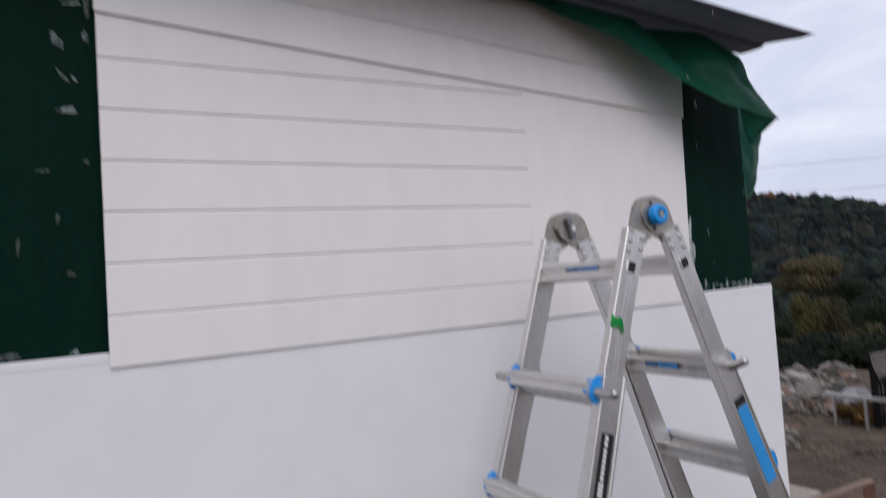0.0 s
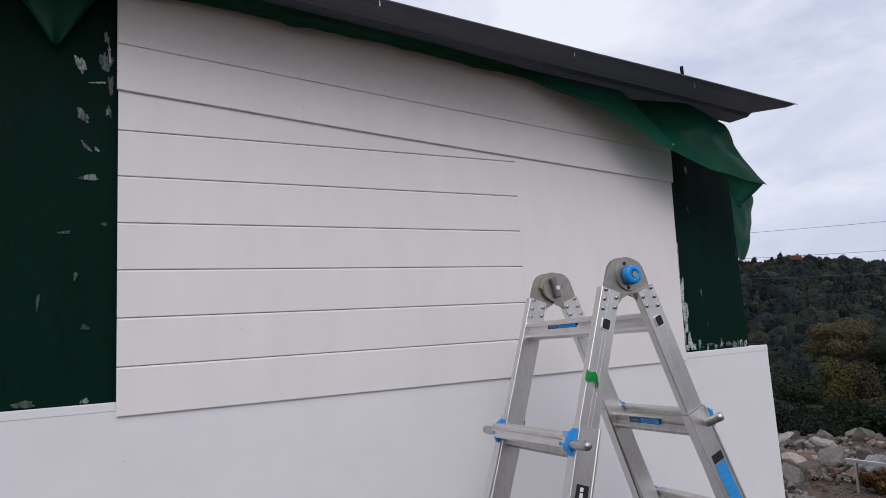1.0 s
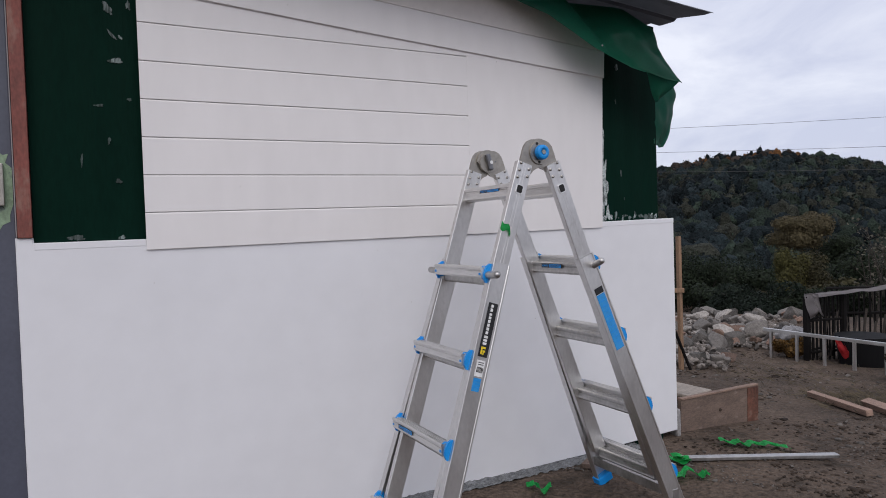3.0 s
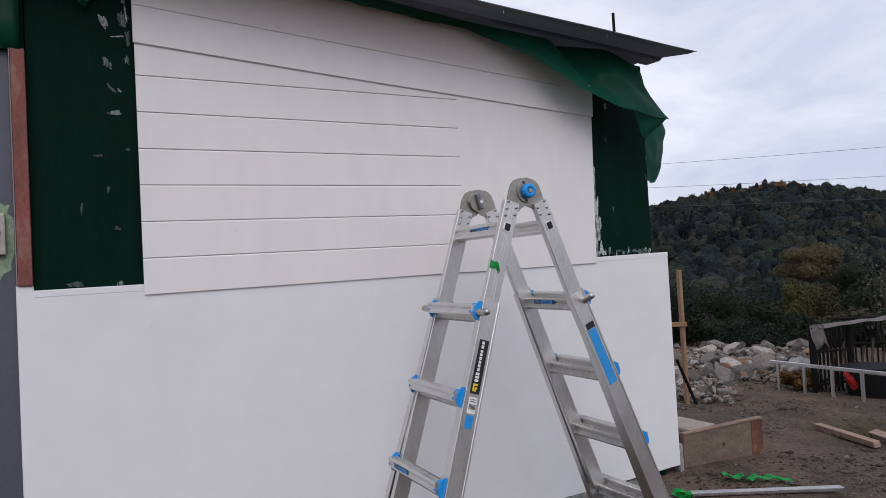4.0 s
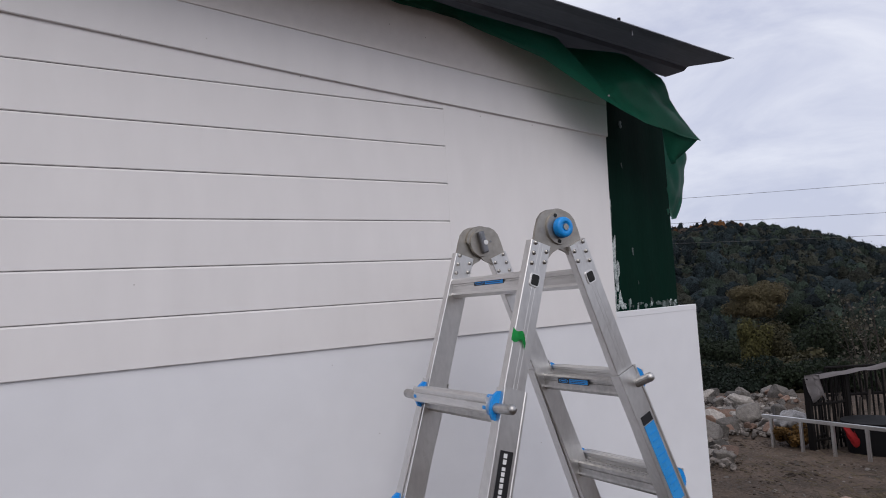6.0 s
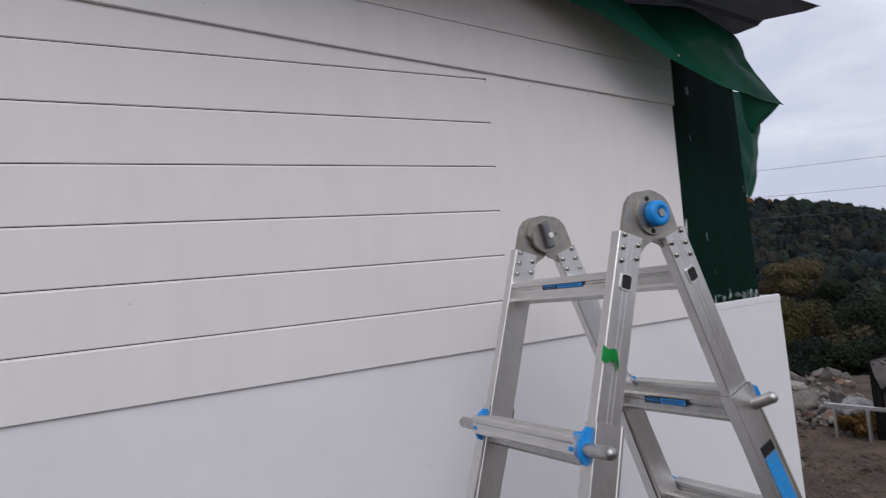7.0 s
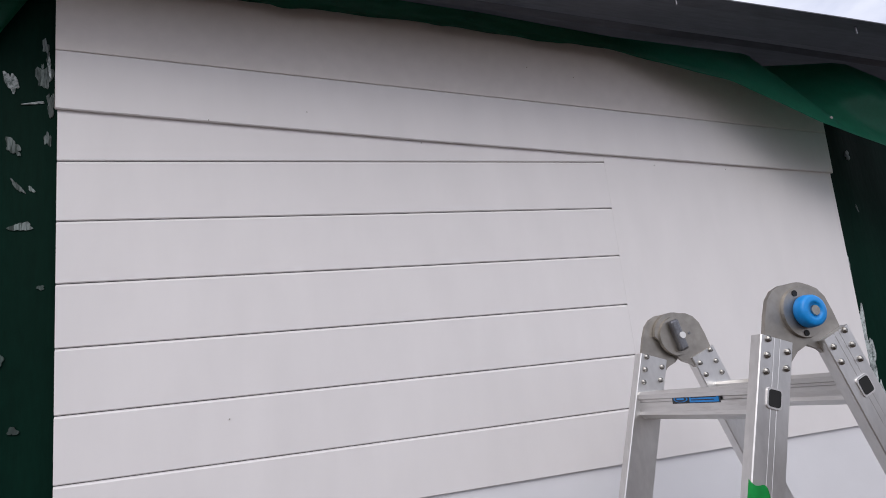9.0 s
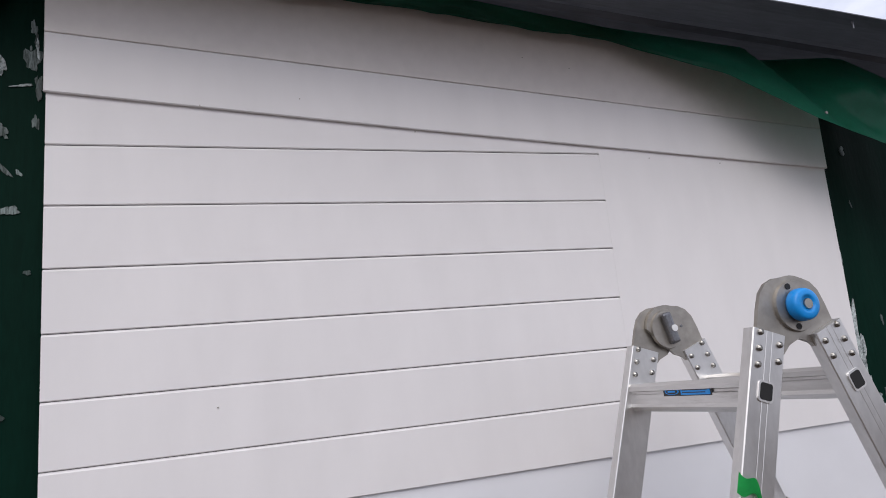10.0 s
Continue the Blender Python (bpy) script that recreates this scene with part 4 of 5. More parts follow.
part("end_board", box(B(), 0, 0.05, -0.012, 0.012, -0.14, 0.118, pose(3.43, 0.16, -0.012, 0, 0, 84), bevel=0.003), M_JAMB, planter, "rust-stained end board")


def box_soil(u, v):
    x = 2.67 + 0.745 * u + 0.25 * v * u
    y = 0.095 + 0.07 * u + 1.5 * v
    z0 = 0.136 - 0.023 * u
    return (x, y, z0 + (ground_z(x, y) - 0.01 - z0) * v ** 1.3 + 0.012 * noise.noise((x * 7, y * 7, 1)) * min(v * 8, 1))


part("soil", sheet_grid(B(), 24, 40, box_soil), M_DIRT, planter, smooth=True)
tagged(link_mesh("stone_slab", box(B(), -0.12, 0.14, -0.12, 0.12, 0, 0.03, pose(2.93, 0.27, 0.112, 3, 2, 12), bevel=0.008), M_SLAB), "pale stone slab lying on the garden box soil", "slab")


def plank(p0, p1, w, h, tilt=0):
    p0, p1 = Vector(p0), Vector(p1)
    q = (p1 - p0).to_track_quat("X", "Z").to_matrix().to_4x4()
    L = (p1 - p0).length
    bm = box(B(), -L / 2, L / 2, -w / 2, w / 2, -h / 2, h / 2, bevel=0.003)
    ob = link_mesh("plank", bm, M_PLANK)
    ob.matrix_world = Matrix.Translation((p0 + p1) / 2) @ q @ Matrix.Rotation(radians(tilt), 4, "X")
    return tagged(ob, "rough sawn timber plank lying on the earth", "plank", "timber offcuts")


plank((4.475, 0.50, -0.150), (4.19, -0.10, -0.118), 0.045, 0.040, 8)
plank((4.530, 0.52, -0.155), (4.245, -0.05, -0.125), 0.035, 0.030, -12)
plank((4.550, 0.14, -0.150), (4.29, -0.27, -0.118), 0.060, 0.045, 20)

# stake with a crossbar behind the shed
stake = thing("wooden_stake", (4.47, 1.79, -0.2), "tall pale timber stake with a short crossbar", "stake")
part("post", box(B(), 4.483, 4.518, 1.73, 1.765, -0.30, 1.012, bevel=0.003), M_TIMBER, stake)
part("crossbar", box(B(), -0.20, 0.010, -0.012, 0.012, -0.020, 0.020, pose(4.51, 1.715, 0.53, 0, 0, -44), bevel=0.002), M_TIMBER, stake)
part("prop", cyl(B(), (4.42, 1.76, 0.22), (4.57, 1.70, -0.20), 0.014, seg=8), M_IRON, stake, "dark metal prop")

# aluminium ladder lying on its edge
gz = lambda x, y: ground_z(x, y)
LX = 6.205
lying = thing("straight_ladder", (LX, 1.6, gz(LX, 1.6)), "long aluminium ladder lying on its edge on the earth", "ladder")
zl = -0.345
for dz in (0.0, 0.31):
    part("rail", box(B(), LX - 0.0125, LX + 0.0125, 0.84, 2.20, zl + dz - 0.017, zl + dz + 0.017, bevel=0.003), M_ALU, lying)
for k in range(5):
    y = 2.11 - 0.295 * k
    part("rung", box(B(), LX - 0.012, LX + 0.012, y - 0.014, y + 0.014, zl + 0.0165, zl + 0.294, bevel=0.003), M_ALU, lying)

# iron cage with cloth, tub and rag
cage = thing("iron_cage", (6.46, 1.81, gz(6.46, 1.81)), "rusty black iron bar cage draped with cloth", "cage")


def bars(p0, p1, n, h):
    p0, p1 = Vector(p0), Vector(p1)
    for i in range(n):
        p = p0.lerp(p1, i / (n - 1))
        zb = gz(p.x, p.y)
        jit = 0.01 * math.sin(i * 3.7)
        part("bar", cyl(B(), (p.x, p.y, zb - 0.02), (p.x + jit, p.y + jit, p0.z + h + (p1.z - p0.z) * i / (n - 1)), 0.010, seg=6), M_IRON, cage)
    for hh in (0.08, h * 0.62, h):
        part("rail", cyl(B(), (p0.x, p0.y, p0.z + hh), (p1.x, p1.y, p1.z + hh), 0.014, seg=6), M_IRON, cage)


bars((6.38, 1.81, -0.33), (6.78, 1.70, -0.33), 9, 0.66)
bars((6.82, 1.89, -0.33), (7.46, 1.53, -0.34), 14, 0.71)
bars((6.38, 1.83, -0.33), (6.82, 1.93, -0.33), 6, 0.66)
for p in ((6.36, 1.81), (7.49, 1.45), (6.80, 1.70)):
    part("post", box(B(), p[0] - 0.025, p[0] + 0.025, p[1] - 0.025, p[1] + 0.025, gz(*p) - 0.05, 0.33, bevel=0.004), M_IRON, cage)
for i in range(8):
    part("brace", cyl(B(), (6.51 + 0.11 * i, 1.77 - 0.04 * i, -0.30), (6.64 + 0.10 * i, 1.76 - 0.04 * i, 0.10 + 0.08 * math.sin(i * 2.1)), 0.012, seg=6), M_BARK, cage)


def drape(a, b, drop, seed):
    a, b = Vector(a), Vector(b)

    def fn(u, v):
        p = a.lerp(b, u)
        return (p.x - 0.02 * math.sin(math.pi * v) + 0.02 * noise.noise((u * 5, v * 3, seed)), p.y - 0.06 * v + 0.02 * math.sin(u * 9 + seed), p.z + 0.02 - drop * (1 + 0.25 * math.sin(u * 6 + seed)) * v + 0.03 * noise.noise((u * 4, 0, seed)))
    return sheet_grid(B(), 24, 10, fn, 0.003)


tagged(link_mesh("cloth", drape((6.34, 1.80, 0.345), (6.42, 1.73, 0.345), 0.20, 1), M_CLOTH, smooth=True), "dirty pale cloth hung over the cage corner", "cloth", "draped cloths")
tagged(link_mesh("cloth", drape((6.38, 1.77, 0.345), (7.46, 1.49, 0.385), 0.032, 2), M_CLOTH, smooth=True), "dirty pale cloth laid along the cage top", "cloth", "draped cloths")
tagged(link_mesh("cloth", drape((7.52, 1.39, 0.34), (7.86, 0.86, 0.34), 0.42, 3), M_CLOTH, smooth=True), "large pale sheet hung out beside the cage", "cloth", "draped cloths")
tagged(link_mesh("cloth", drape((7.56, 1.11, 0.10), (7.66, 0.66, 0.24), 0.25, 4), M_BLUECLOTH, smooth=True), "dark blue cloth bundle beside the cage", "cloth", "draped cloths")
tub = thing("tub", (6.66, 1.41, gz(6.66, 1.41)), "black plastic tub standing by the cage", "tub")
zt = gz(6.66, 1.41)
part("body", cyl(B(), (6.66, 1.41, zt - 0.03), (6.66, 1.41, zt + 0.27), 0.21, 0.25, seg=28), M_TUB, tub)
part("rim", cyl(B(), (6.66, 1.41, zt + 0.268), (6.66, 1.41, zt + 0.295), 0.257, 0.257, seg=28), M_TUB, tub)
tagged(link_mesh("rag", drape((6.40, 1.535, -0.085), (6.46, 1.455, -0.125), 0.14, 6), M_RED), "small red rag caught on the cage bars", "rag")


# ---- stones ----
def stone_mesh(seed, squash, detail=3):
    bm = B()
    bmesh.ops.create_icosphere(bm, subdivisions=detail, radius=1.0)
    rs = random.Random(seed)
    cuts = [Vector((rs.uniform(-1, 1), rs.uniform(-1, 1), rs.uniform(-1, 1))).normalized() for _ in range(11)]
    for v in bm.verts:
        p = v.co.copy()
        for c in cuts:
            k = p.dot(c) - 0.53
            if k > 0:
                p -= c * k * 0.96
        p *= 1 + 0.10 * noise.noise(p * 1.7 + Vector((seed, 0, 0))) + 0.03 * noise.noise(p * 6 + Vector((0, seed, 0)))
        v.co = Vector((p.x, p.y * 0.8, p.z * squash))
    me = bpy.data.meshes.new("boulder")
    bm.to_mesh(me)
    bm.free()
    if detail > 3:
        me.shade_smooth()
    me.materials.append(M_ROCK_RED if seed % 5 == 3 else M_ROCK_PALE if seed % 3 == 1 else M_ROCK)
    return me


STONES = [stone_mesh(i, 0.55 + 0.06 * (i % 4), 4) for i in range(10)]
rs = random.Random(11)


def put_stone(x, y, z, r, k, label="grey river boulder in the stone heap"):
    ob = new("boulder", STONES[k % 10])
    ob.location = (x, y, z)
    ob.rotation_euler = (rs.uniform(-.4, .4), rs.uniform(-.4, .4), rs.uniform(0, 6.3))
    ob.scale = (r, r, r)
    tagged(ob, label, "boulder", "heaped boulders")


def polar(az, d):
    return -0.1 + d * math.sin(radians(az)), -2.4 + d * math.cos(radians(az))


for k in range(298):
    az = rs.uniform(42.5, 56.8)
    d = rs.uniform(6.6, 11.8)
    if az > 51.5 and d < 8.4:
        d += 2.2
    x, y = polar(az, d)
    heap = 0.14 * math.exp(-((d - 10.4) / 2.0) ** 2)
    r = rs.uniform(0.045, 0.10) if k % 4 else rs.uniform(0.12, 0.22)
    if d < 7.8:
        r *= 0.75
    put_stone(x, y, ground_z(x, y) + heap * rs.uniform(0.3, 1) + r * 0.3 - 0.07 * min(max((d - 8.5) / 1.5, 0), 1), r, k, "pale grey river boulder in the stone heap" if k % 10 % 5 != 3 else "reddish river boulder in the stone heap")

# small rubble between the boulders
src = [([tuple(v.co) for v in m.vertices], [tuple(p.vertices) for p in m.polygons]) for m in (stone_mesh(100 + i, 0.7, 1) for i in range(6))]
vs, fs = [], []
rs = random.Random(17)
for k in range(2100):
    az, d = rs.uniform(42.5, 55.5), rs.uniform(6.2, 10.8)
    if az > 51.5 and d < 8.4:
        d += 2.0
    x, y = polar(az, d)
    r = rs.uniform(0.02, 0.055)
    z = ground_z(x, y) + 0.03 * rs.random() + 0.03
    c, sn = math.cos(k * 1.7), math.sin(k * 1.7)
    sv, sf = src[k % 6]
    i0 = len(vs)
    vs += [(x + r * (c * a - sn * b), y + r * (sn * a + c * b), z + r * e) for a, b, e in sv]
    fs += [tuple(i0 + q for q in f) for f in sf]
me = bpy.data.meshes.new("stone_rubble")
me.from_pydata(vs, [], fs)
me.materials.append(M_RUBBLE)
tagged(new("stone_rubble", me), "small grey stones filling the gaps of the heap", "rubble", kind="stuff")

# loose gravel and clods
vs, fs = [], []
rs = random.Random(3)
coarse = [([tuple(v.co) for v in m.vertices], [tuple(p.vertices) for p in m.polygons]) for m in (stone_mesh(140 + i, 0.6, 2) for i in range(6))]
for k in range(8000):
    d = 3.0 + 8.5 * rs.random() ** 1.3
    az = rs.uniform(36, 72)
    x, y = polar(az, d)
    if (y > -0.02 and x < 2.72) or (y > 0.05 and x < 3.5 and y < 1.5):
        continue
    r = rs.uniform(0.0025, 0.009) * (1 + d / 12) * (2.6 if rs.random() < 0.06 else 1)
    if noise.noise((x * 1.3, y * 1.3, 7)) < -0.05:
        r *= 0.55
    z = ground_z(x, y) + r * 0.15
    sv, sf = (coarse if r > 0.011 else src)[k % 6]
    c, sn = math.cos(k * 2.3), math.sin(k * 2.3)
    i0 = len(vs)
    vs += [(x + r * (c * a - sn * b), y + r * (sn * a + c * b), z + r * 0.8 * e) for a, b, e in sv]
    fs += [tuple(i0 + q for q in f) for f in sf]
me = bpy.data.meshes.new("gravel")
me.from_pydata(vs, [], fs)
me.materials.append(M_PEBBLE)
me.shade_smooth()
tagged(new("gravel", me), "loose stones strewn over bare earth", "gravel", kind="stuff")

# dark crumbs of earth and rotted matter
vs, fs = [], []
rs = random.Random(31)
for k in range(9000):
    d = 3.0 + 7.0 * rs.random() ** 1.2
    x, y = polar(rs.uniform(36, 72), d)
    if (y > -0.02 and x < 2.72) or (y > 0.05 and x < 3.5 and y < 1.5):
        continue
    if noise.noise((x * 1.9, y * 1.9, 21)) < -0.12 + 0.25 * rs.random():
        continue
    r = rs.uniform(0.004, 0.013) * (1 + d / 12) * (2.2 if rs.random() < 0.05 else 1)
    z = ground_z(x, y) + r * 0.1
    sv, sf = (coarse if r > 0.016 else src)[k % 6]
    c, sn = math.cos(k * 1.3), math.sin(k * 1.3)
    i0 = len(vs)
    vs += [(x + 1.3 * r * (c * a - sn * b), y + r * (sn * a + c * b), z + r * 0.6 * e) for a, b, e in sv]
    fs += [tuple(i0 + q for q in f) for f in sf]
me = bpy.data.meshes.new("earth_clods")
me.from_pydata(vs, [], fs)
me.materials.append(M_CLOD)
me.shade_smooth()
tagged(new("earth_clods", me), "dark earth crumbs strewn over the bare ground", "clods", kind="stuff")


# ---- plants ----
def leaf_cloud(blobs, n, size, seed, flat=0.4):
    """Small leaf quads strewn over a set of blobs (centre, radii)."""
    r = np.random.RandomState(seed)
    which = r.randint(0, len(blobs), n)
    c = np.array([b[0] for b in blobs])[which]
    rad = np.array([b[1] for b in blobs])[which]
    d = r.normal(size=(n, 3))
    d /= np.linalg.norm(d, axis=1)[:, None]
    p = c + d * rad * (0.62 + 0.45 * r.rand(n, 1))
    nrm = d + flat * r.normal(size=(n, 3)) + np.array([0, 0, 0.3])
    nrm /= np.linalg.norm(nrm, axis=1)[:, None]
    t = np.cross(nrm, r.normal(size=(n, 3)))
    t /= np.linalg.norm(t, axis=1)[:, None]
    b = np.cross(nrm, t)
    s = size * (0.5 + r.rand(n, 1))
    k = 0.6 + 0.5 * r.rand(n, 1)
    quad = np.stack([p + t * s, p + b * s * k, p - t * s * 0.9, p - b * s * k], 1)
    return quad.reshape(-1, 3)


def quads_mesh(name, verts, material, idx=None):
    n = len(verts) // 4
    me = bpy.data.meshes.new(name)
    me.vertices.add(n * 4)
    me.vertices.foreach_set("co", verts.astype(np.float32).ravel())
    me.loops.add(n * 4)
    me.loops.foreach_set("vertex_index", np.arange(n * 4, dtype=np.int32))
    me.polygons.add(n)
    me.polygons.foreach_set("loop_start", np.arange(0, n * 4, 4, dtype=np.int32))
    for m in material if isinstance(material, (list, tuple)) else [material]:
        me.materials.append(m)
    if idx is not None:
        me.polygons.foreach_set("material_index", idx.astype(np.int32))
    me.update(calc_edges=True)
    me.validate()
    return me


def crown_blobs(x, y, z, rx, rz, seed, n=9):
    r = random.Random(seed)
    out = []
    for i in range(n):
        a, e = r.uniform(0, 6.28), r.uniform(-0.5, 1.0)
        k = r.uniform(0.35, 0.75)
        out.append(((x + rx * k * math.cos(a), y + rx * k * math.sin(a), z + rz * 0.78 * e * math.sqrt(1 - k * k)), (rx * r.uniform(.3, .52),) * 2 + (rz * r.uniform(.26, .45),)))
    out.append(((x, y, z), (rx * 0.6, rx * 0.6, rz * 0.6)))
    if n > 11:
        out += [((x, y, z + rz * 0.05), (rx * 0.82, rx * 0.82, rz * 0.80))] * 2
    return out


def tree(name, az, d, top, height, width, material, leaves, size, label, category="tree", seed=1):
    x, y = polar(az, d)
    zb = min(ground_z(x, y), top - height)
    zb = ground_z(x, y)
    ob = thing(name, (x, y, zb), label, category)
    r = random.Random(seed)
    bm = B()
    mid = top - height * 0.5
    cyl(bm, (x, y, zb - 0.1), (x + r.uniform(-.1, .1), y, mid), 0.03 * height ** 0.8, 0.012 * height ** 0.8, seg=7)
    for i in range(7):
        a = r.uniform(0, 6.28)
        z0 = zb + (mid - zb) * r.uniform(0.45, 0.95)
        cyl(bm, (x, y, z0), (x + width * 0.36 * math.cos(a), y + width * 0.36 * math.sin(a), z0 + height * r.uniform(.15, .4)), 0.012 * height ** 0.8, 0.004 * height ** 0.8, seg=5)
    part("trunk", bm, M_BARK, ob)
    q = leaf_cloud(crown_blobs(x, y, mid, width / 2, height / 2, seed, 12), leaves, size, seed)
    crown = new("crown", quads_mesh("crown", q - np.array([[x, y, zb]]), material))
    crown.parent = ob
    return ob


def top_of(elev, d):
    return 1.2 + d * math.tan(radians(elev))


tree("tree", 55.5, 45, top_of(0.27, 45), 2.5, 3.7, L_DOME, 26000, 0.05, "round olive-brown tree below the wooded hill", seed=2)
tree("tree", 57.6, 47, top_of(-1.2, 47), 3.2, 3.4, L_GREEN, 12000, 0.055, "low olive tree below the wooded hill", seed=3)
tree("shrub", 55.1, 25, top_of(-2.1, 25), 2.1, 1.05, L_YELLOW, 13000, 0.028, "tall yellow-green shrub behind the boulders", "shrub", seed=4)
tree("shrub", 56.0, 26, top_of(-2.4, 26), 1.9, 1.7, L_OLIVE, 9000, 0.032, "olive shrub behind the boulders", "shrub", seed=5)
for i, (az, d, e, h, w, m) in enumerate([(44.5, 34, -1.5, 4.2, 3.4, L_DARK), (46.6, 36, -1.9, 4.2, 3.2, L_DARK), (48.6, 33, -2.4, 3.6, 3.0, L_GREEN), (50.6, 35, -2.2, 3.8, 3.2, L_DARK), (52.0, 30, -3.6, 2.2, 2.6, L_GREEN), (50.2, 24, -4.9, 1.3, 1.9, L_GREEN), (58.6, 30, -2.2, 3.2, 3.2, L_GREEN), (60.8, 33, -2.0, 3.6, 3.4, L_OLIVE), (63.2, 31, -2.2, 3.4, 3.4, L_GREEN), (65.8, 30, -2.4, 3.2, 3.4, L_OLIVE), (58.0, 20, -4.6, 1.4, 1.8, L_OLIVE), (61.5, 19, -4.8, 1.4, 1.9, L_GREEN), (65.0, 19, -4.6, 1.4, 2.0, L_OLIVE), (52.3, 22, -5.6, 0.9, 1.6, L_OLIVE)]):
    tree("tree" if h > 2 else "shrub", az, d, top_of(e, d), h, w, m, 9500, 0.045, "dark green riverside tree below the hill" if h > 2 else "low green shrub behind the boulders", "tree" if h > 2 else "shrub", seed=20 + i)


def sapling(az, d, top, seed):
    x, y = polar(az, d)
    zb = ground_z(x, y)
    ob = thing("sapling", (x, y, zb), "slender sapling with sparse pale grey leaves", "sapling", "pale saplings")
    r = random.Random(seed)
    bm = B()
    tips = []
    for i in range(4):
        tx, ty = x + r.uniform(-.28, .28), y + r.uniform(-.28, .28)
        tz = zb + (top - zb) * r.uniform(.7, 1.0)
        cyl(bm, (x, y, zb - 0.05), (tx, ty, tz), 0.014, 0.003, seg=5)
        for k in range(9):
            t = r.uniform(.3, 1)
            p = Vector((x, y, zb)).lerp(Vector((tx, ty, tz)), t)
            q = p + Vector((r.uniform(-.2, .2), r.uniform(-.2, .2), r.uniform(.05, .22)))
            cyl(bm, p, q, 0.004, 0.002, seg=4)
            tips.append((tuple(p.lerp(q, .7)), (.09, .09, .09)))
    part("trunk", bm, M_BARK, ob)
    crown = new("foliage", quads_mesh("foliage", leaf_cloud(tips, 190, 0.020, seed, 1.5) - np.array([[x, y, zb]]), L_PALE))
    crown.parent = ob


for i, (az, d, e) in enumerate([(60.9, 11.4, -2.2), (62.2, 10.8, 0.3), (63.4, 11.2, -0.8), (64.6, 10.6, -0.2), (66.2, 11, 0.2)]):
    sapling(az, d, top_of(e, d), 50 + i)


def low_shrub(x, y, r, h, material, n, size, label, seed):
    zb = ground_z(x, y)
    ob = thing("shrub", (x, y, zb), label, "shrub")
    bm = B()
    rr = random.Random(seed)
    for i in range(14):
        a = rr.uniform(0, 6.28)
        cyl(bm, (x, y, zb - 0.02), (x + r * .8 * math.cos(a), y + r * .8 * math.sin(a), zb + h * rr.uniform(.5, 1)), 0.008, 0.002, seg=4)
    part("trunk", bm, M_BARK, ob)
    q = leaf_cloud(crown_blobs(x, y, zb + h * .5, r, h * .55, seed, 10), n, size, seed, 1.0)
    c = new("foliage", quads_mesh("foliage", q - np.array([[x, y, zb]]), material))
    c.parent = ob


for i, az in enumerate((53.6, 56.0, 58.6, 61.2, 63.8, 66.4)):
    low_shrub(*polar(az, 13.6 + 0.5 * (i % 3)), 0.95, 0.62, L_GREEN if i % 2 else L_DARK, 6000, 0.024, "low dark green shrub behind the cage and boulders", 80 + i)
low_shrub(6.02, 0.46, 0.34, 0.46, L_DRY, 5200, 0.016, "dry brown shrub at the end of the lying ladder", 71)
low_shrub(6.20, 0.20, 0.42, 0.50, L_DRY, 4200, 0.016, "dry brown shrub beside the cloths", 72)
low_shrub(6.38, 2.02, 0.17, 0.22, L_OCHRE, 1800, 0.014, "small ochre dry weed by the boulders", 73)


def bag(u, v):
    a, e = 2 * math.pi * u, math.pi * (v - 0.5)
    r = 1 + 0.35 * noise.noise((3 * math.cos(a), 3 * math.sin(a), 3 * v)) + 0.12 * noise.noise((8 * math.cos(a), 8 * math.sin(a), 9 * v))
    return (6.60 + 0.15 * r * math.cos(e) * math.cos(a), 2.14 + 0.15 * r * math.cos(e) * math.sin(a), -0.13 + 0.09 * r * math.sin(e))


tagged(link_mesh("plastic_bag", sheet_grid(B(), 36, 18, bag), M_BAG, smooth=True), "crumpled pale plastic bag lying on the boulders", "bag")

# straw and weeds strewn on the earth
vs, fs = [], []
rs = random.Random(8)
for k in range(1500):
    if k % 3 == 0:
        x, y = rs.gauss(4.75, .22), rs.gauss(0.25, .2)
    elif k % 3 == 1:
        if k % 2:
            continue
        x, y = rs.gauss(5.4, .6), rs.gauss(1.3, .6)
    else:
        if k % 4:
            continue
        x, y = polar(rs.uniform(44, 66), rs.uniform(6, 9))
    z = ground_z(x, y)
    a, L = rs.uniform(0, 6.28), rs.uniform(.04, .11)
    dx, dy, up = math.cos(a) * L, math.sin(a) * L, rs.uniform(.0, .05)
    w = 0.0022
    i0 = len(vs)
    vs += [(x - w, y, z), (x + w, y, z + .004), (x + dx + w, y + dy, z + up + .004), (x + dx - w, y + dy, z + up)]
    fs.append((i0, i0 + 1, i0 + 2, i0 + 3))
me = bpy.data.meshes.new("straw")
me.from_pydata(vs, [], fs)
me.materials.append(M_STRAW)
tagged(new("straw", me), "dry straw and weeds strewn over the earth", "straw", kind="stuff")

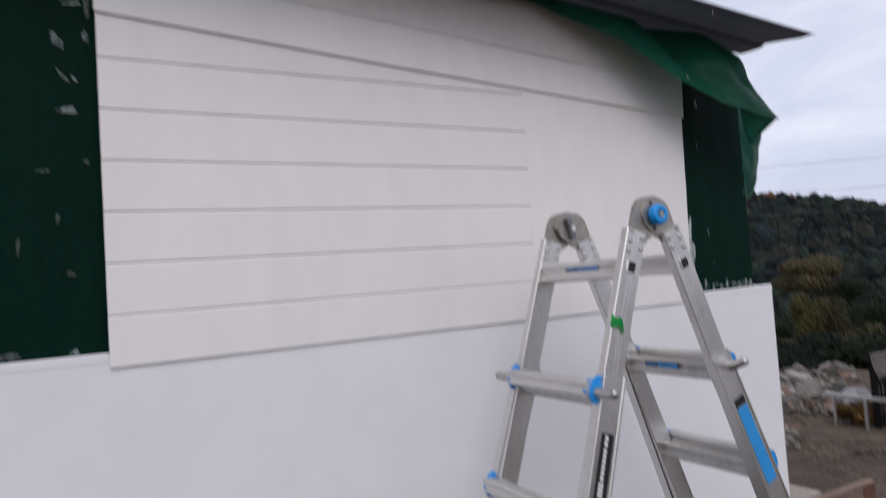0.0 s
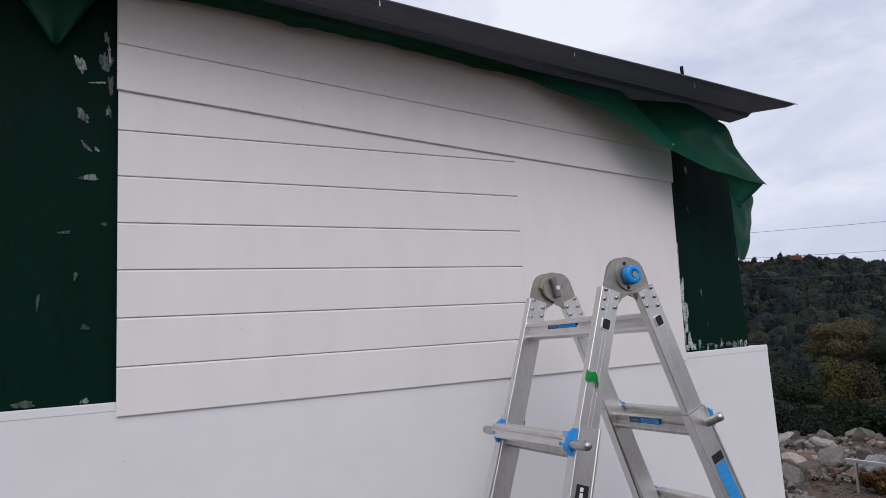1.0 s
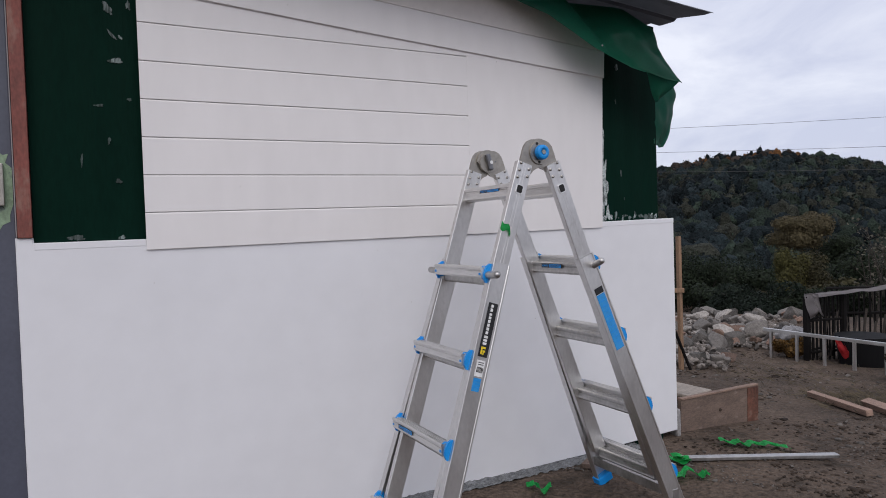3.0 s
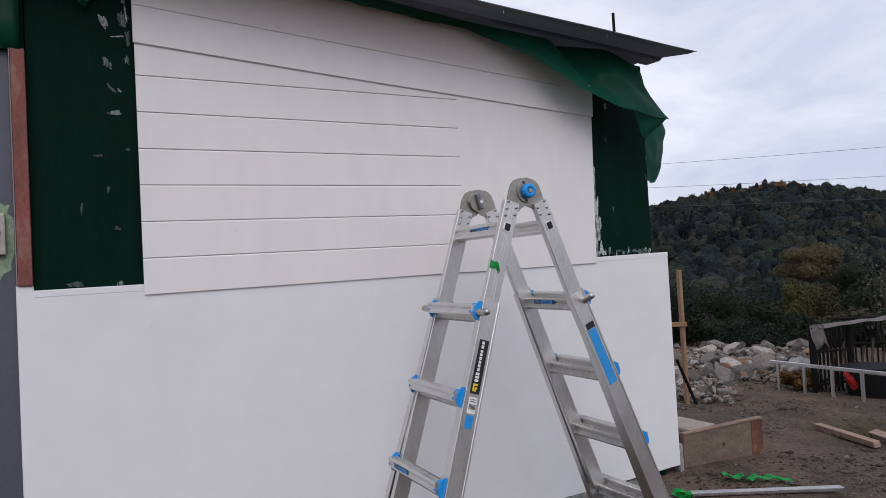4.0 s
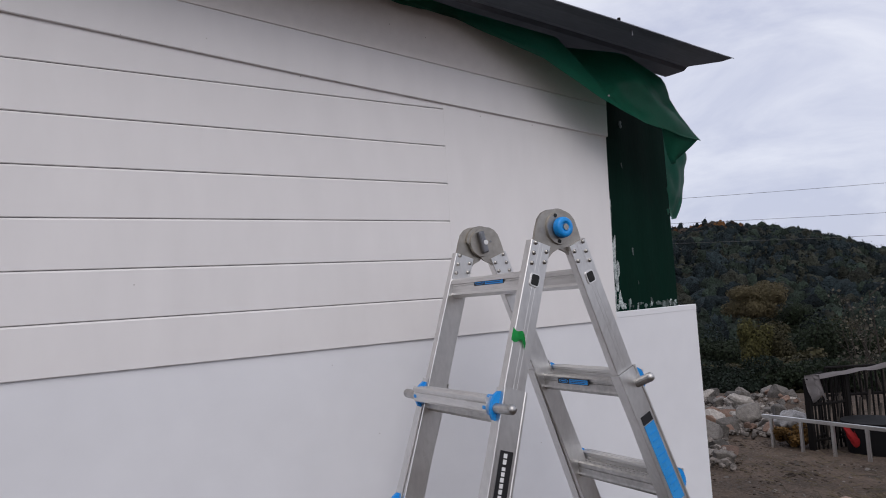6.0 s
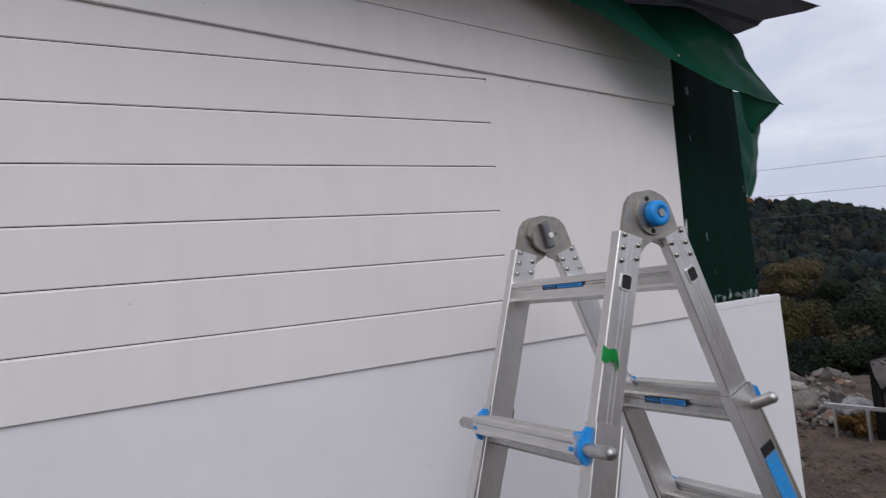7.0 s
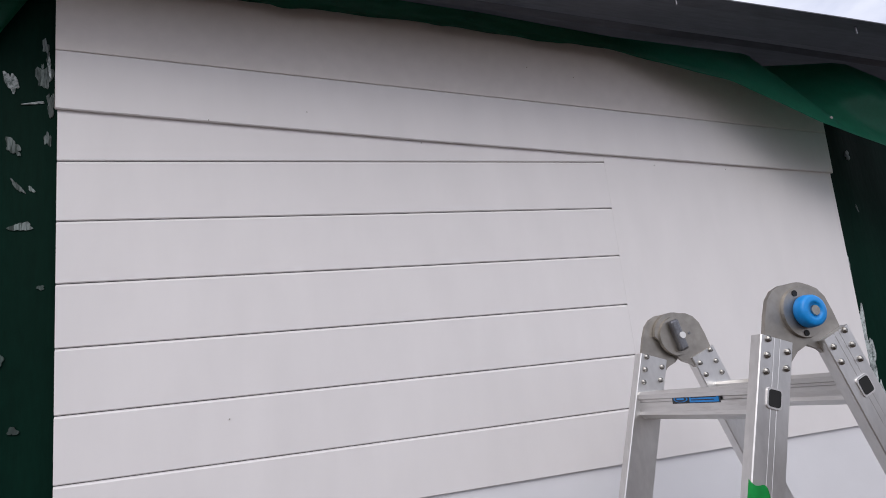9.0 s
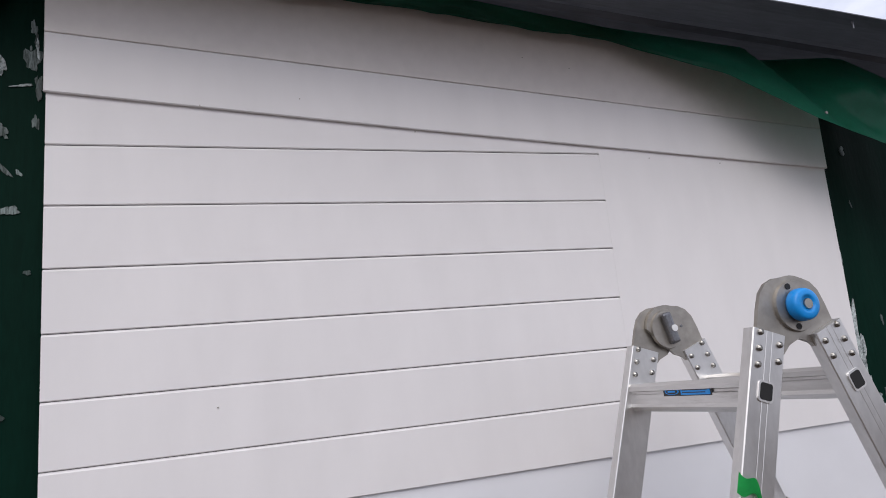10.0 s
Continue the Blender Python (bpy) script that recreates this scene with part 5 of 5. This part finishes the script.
# far woods on the hill: lumpy crowns fringed with small leaf tufts
def crown_shape(detail, seed):
    bm = B()
    bmesh.ops.create_icosphere(bm, subdivisions=detail, radius=1.0)
    r = random.Random(seed)
    lumps = [Vector((r.gauss(0, 1), r.gauss(0, 1), r.gauss(0.35, 0.8))).normalized() for _ in range(14)]
    out = []
    for v in bm.verts:
        n = v.co.normalized()
        k = max(max(0.0, n.dot(c) - 0.72) / 0.28 for c in lumps)
        q = 0.66 + 0.34 * k + 0.22 * noise.noise(n * 2.7 + Vector((seed, 0, 0))) + 0.22 * noise.noise(n * 6.1 + Vector((0, seed, 0)))
        out.append(n * q)
    faces = [tuple(v.index for v in f.verts) for f in bm.faces]
    bm.free()
    return np.array(out), np.array(faces)


rnd = np.random.RandomState(4)
shapes = {2: [crown_shape(3, i) for i in range(10)], 3: [crown_shape(3, 20 + i) for i in range(10)]}
mats = [WOODS[k] for k in range(6)]
solid_v, solid_f, solid_m, base_i = [], [], [], 0
tufts, tuft_m = [], []
for k in range(3500):
    az = 37 + 36 * rnd.rand()
    d = math.sqrt(46 ** 2 + (232 ** 2 - 46 ** 2) * rnd.rand())
    if k % 4 == 0:
        d = 205 + 24 * rnd.rand()
    x, y = polar(az, d)
    zb = ground_z(x, y)
    h = 2.7 + 2.4 * rnd.rand()
    if d > 200:
        h *= 0.58 + 0.50 * rnd.rand() ** 1.6
    w = (1.9 + 2.9 * rnd.rand() ** 1.5) * (0.75 + 0.3 * min(d / 150, 1))
    u = rnd.rand()
    m = 0 if u < 0.33 else 1 if u < 0.55 else 2 if u < 0.82 else 3
    if d > 196 and 44 < az < 55.5:
        m = 4 if u < 0.45 else 1
        if u < 0.10 or (53.3 < az < 54.3 and u < 0.5):
            m = 5
            w *= 0.62
    sv, sf = shapes[3 if d < 105 else 2][k % 10]
    a = rnd.rand() * 6.28
    ca, sa = math.cos(a), math.sin(a)
    size = np.array([w / 2 * (0.7 + 0.6 * rnd.rand()), w / 2 * (0.7 + 0.6 * rnd.rand()), h * (0.40 + 0.16 * rnd.rand())])
    pts = np.stack([sv[:, 0] * ca - sv[:, 1] * sa, sv[:, 0] * sa + sv[:, 1] * ca, sv[:, 2]], 1) * size + np.array([x, y, zb + h * 0.54])
    solid_v.append(pts)
    solid_f.append(sf + base_i)
    solid_m.append(np.full(len(sf), m))
    base_i += len(pts)
    nq = 130 if d < 105 else 105
    pick = rnd.randint(0, len(pts), nq)
    c = np.array([x, y, zb + h * 0.54])
    q = leaf_cloud([(tuple(p), (0.42, 0.42, 0.42)) for p in (c + (pts[pick] - c) * 1.04)], nq, 0.10 if d < 105 else 0.20 if d < 196 else 0.13, k + 900, 1.6)
    tufts.append(q)
    tuft_m.append(np.full(nq, m))
V, F = np.concatenate(solid_v), np.concatenate(solid_f)
me = bpy.data.meshes.new("far_woods")
tv = np.concatenate(tufts)
nt, nq = len(F), len(tv) // 4
me.vertices.add(len(V) + len(tv))
me.vertices.foreach_set("co", np.concatenate([V, tv]).astype(np.float32).ravel())
me.loops.add(nt * 3 + nq * 4)
me.loops.foreach_set("vertex_index", np.concatenate([F.ravel(), np.arange(nq * 4) + len(V)]).astype(np.int32))
me.polygons.add(nt + nq)
me.polygons.foreach_set("loop_start", np.concatenate([np.arange(nt) * 3, nt * 3 + np.arange(nq) * 4]).astype(np.int32))
for m in mats:
    me.materials.append(m)
me.polygons.foreach_set("material_index", np.concatenate(solid_m + tuft_m).astype(np.int32))
me.update(calc_edges=True)
me.validate()
tagged(new("far_woods", me), "dark wooded hillside with a few autumn trees on its ridge", "woods", kind="stuff")

# power lines
for k, (za, zb2) in enumerate(((6.97, 6.51), (5.51, 4.9), (4.3, 3.66))):
    cu = bpy.data.curves.new("power_line", "CURVE")
    cu.dimensions = "3D"
    cu.bevel_depth = 0.010
    sp = cu.splines.new("POLY")
    N = 40
    sp.points.add(N)
    a, b = Vector((31.5, 29.2, za)), Vector((38.9, 19.5, zb2))
    for i in range(N + 1):
        t = -2.2 + 5.6 * i / N
        p = a.lerp(b, t)
        sp.points[i].co = (p.x, p.y, p.z + 0.10 * (t - 0.5) ** 2, 1)
    cu.materials.append(M_WIRE)
    tagged(new("power_line", cu), "thin dark overhead power line crossing the sky", "power line", "power lines")
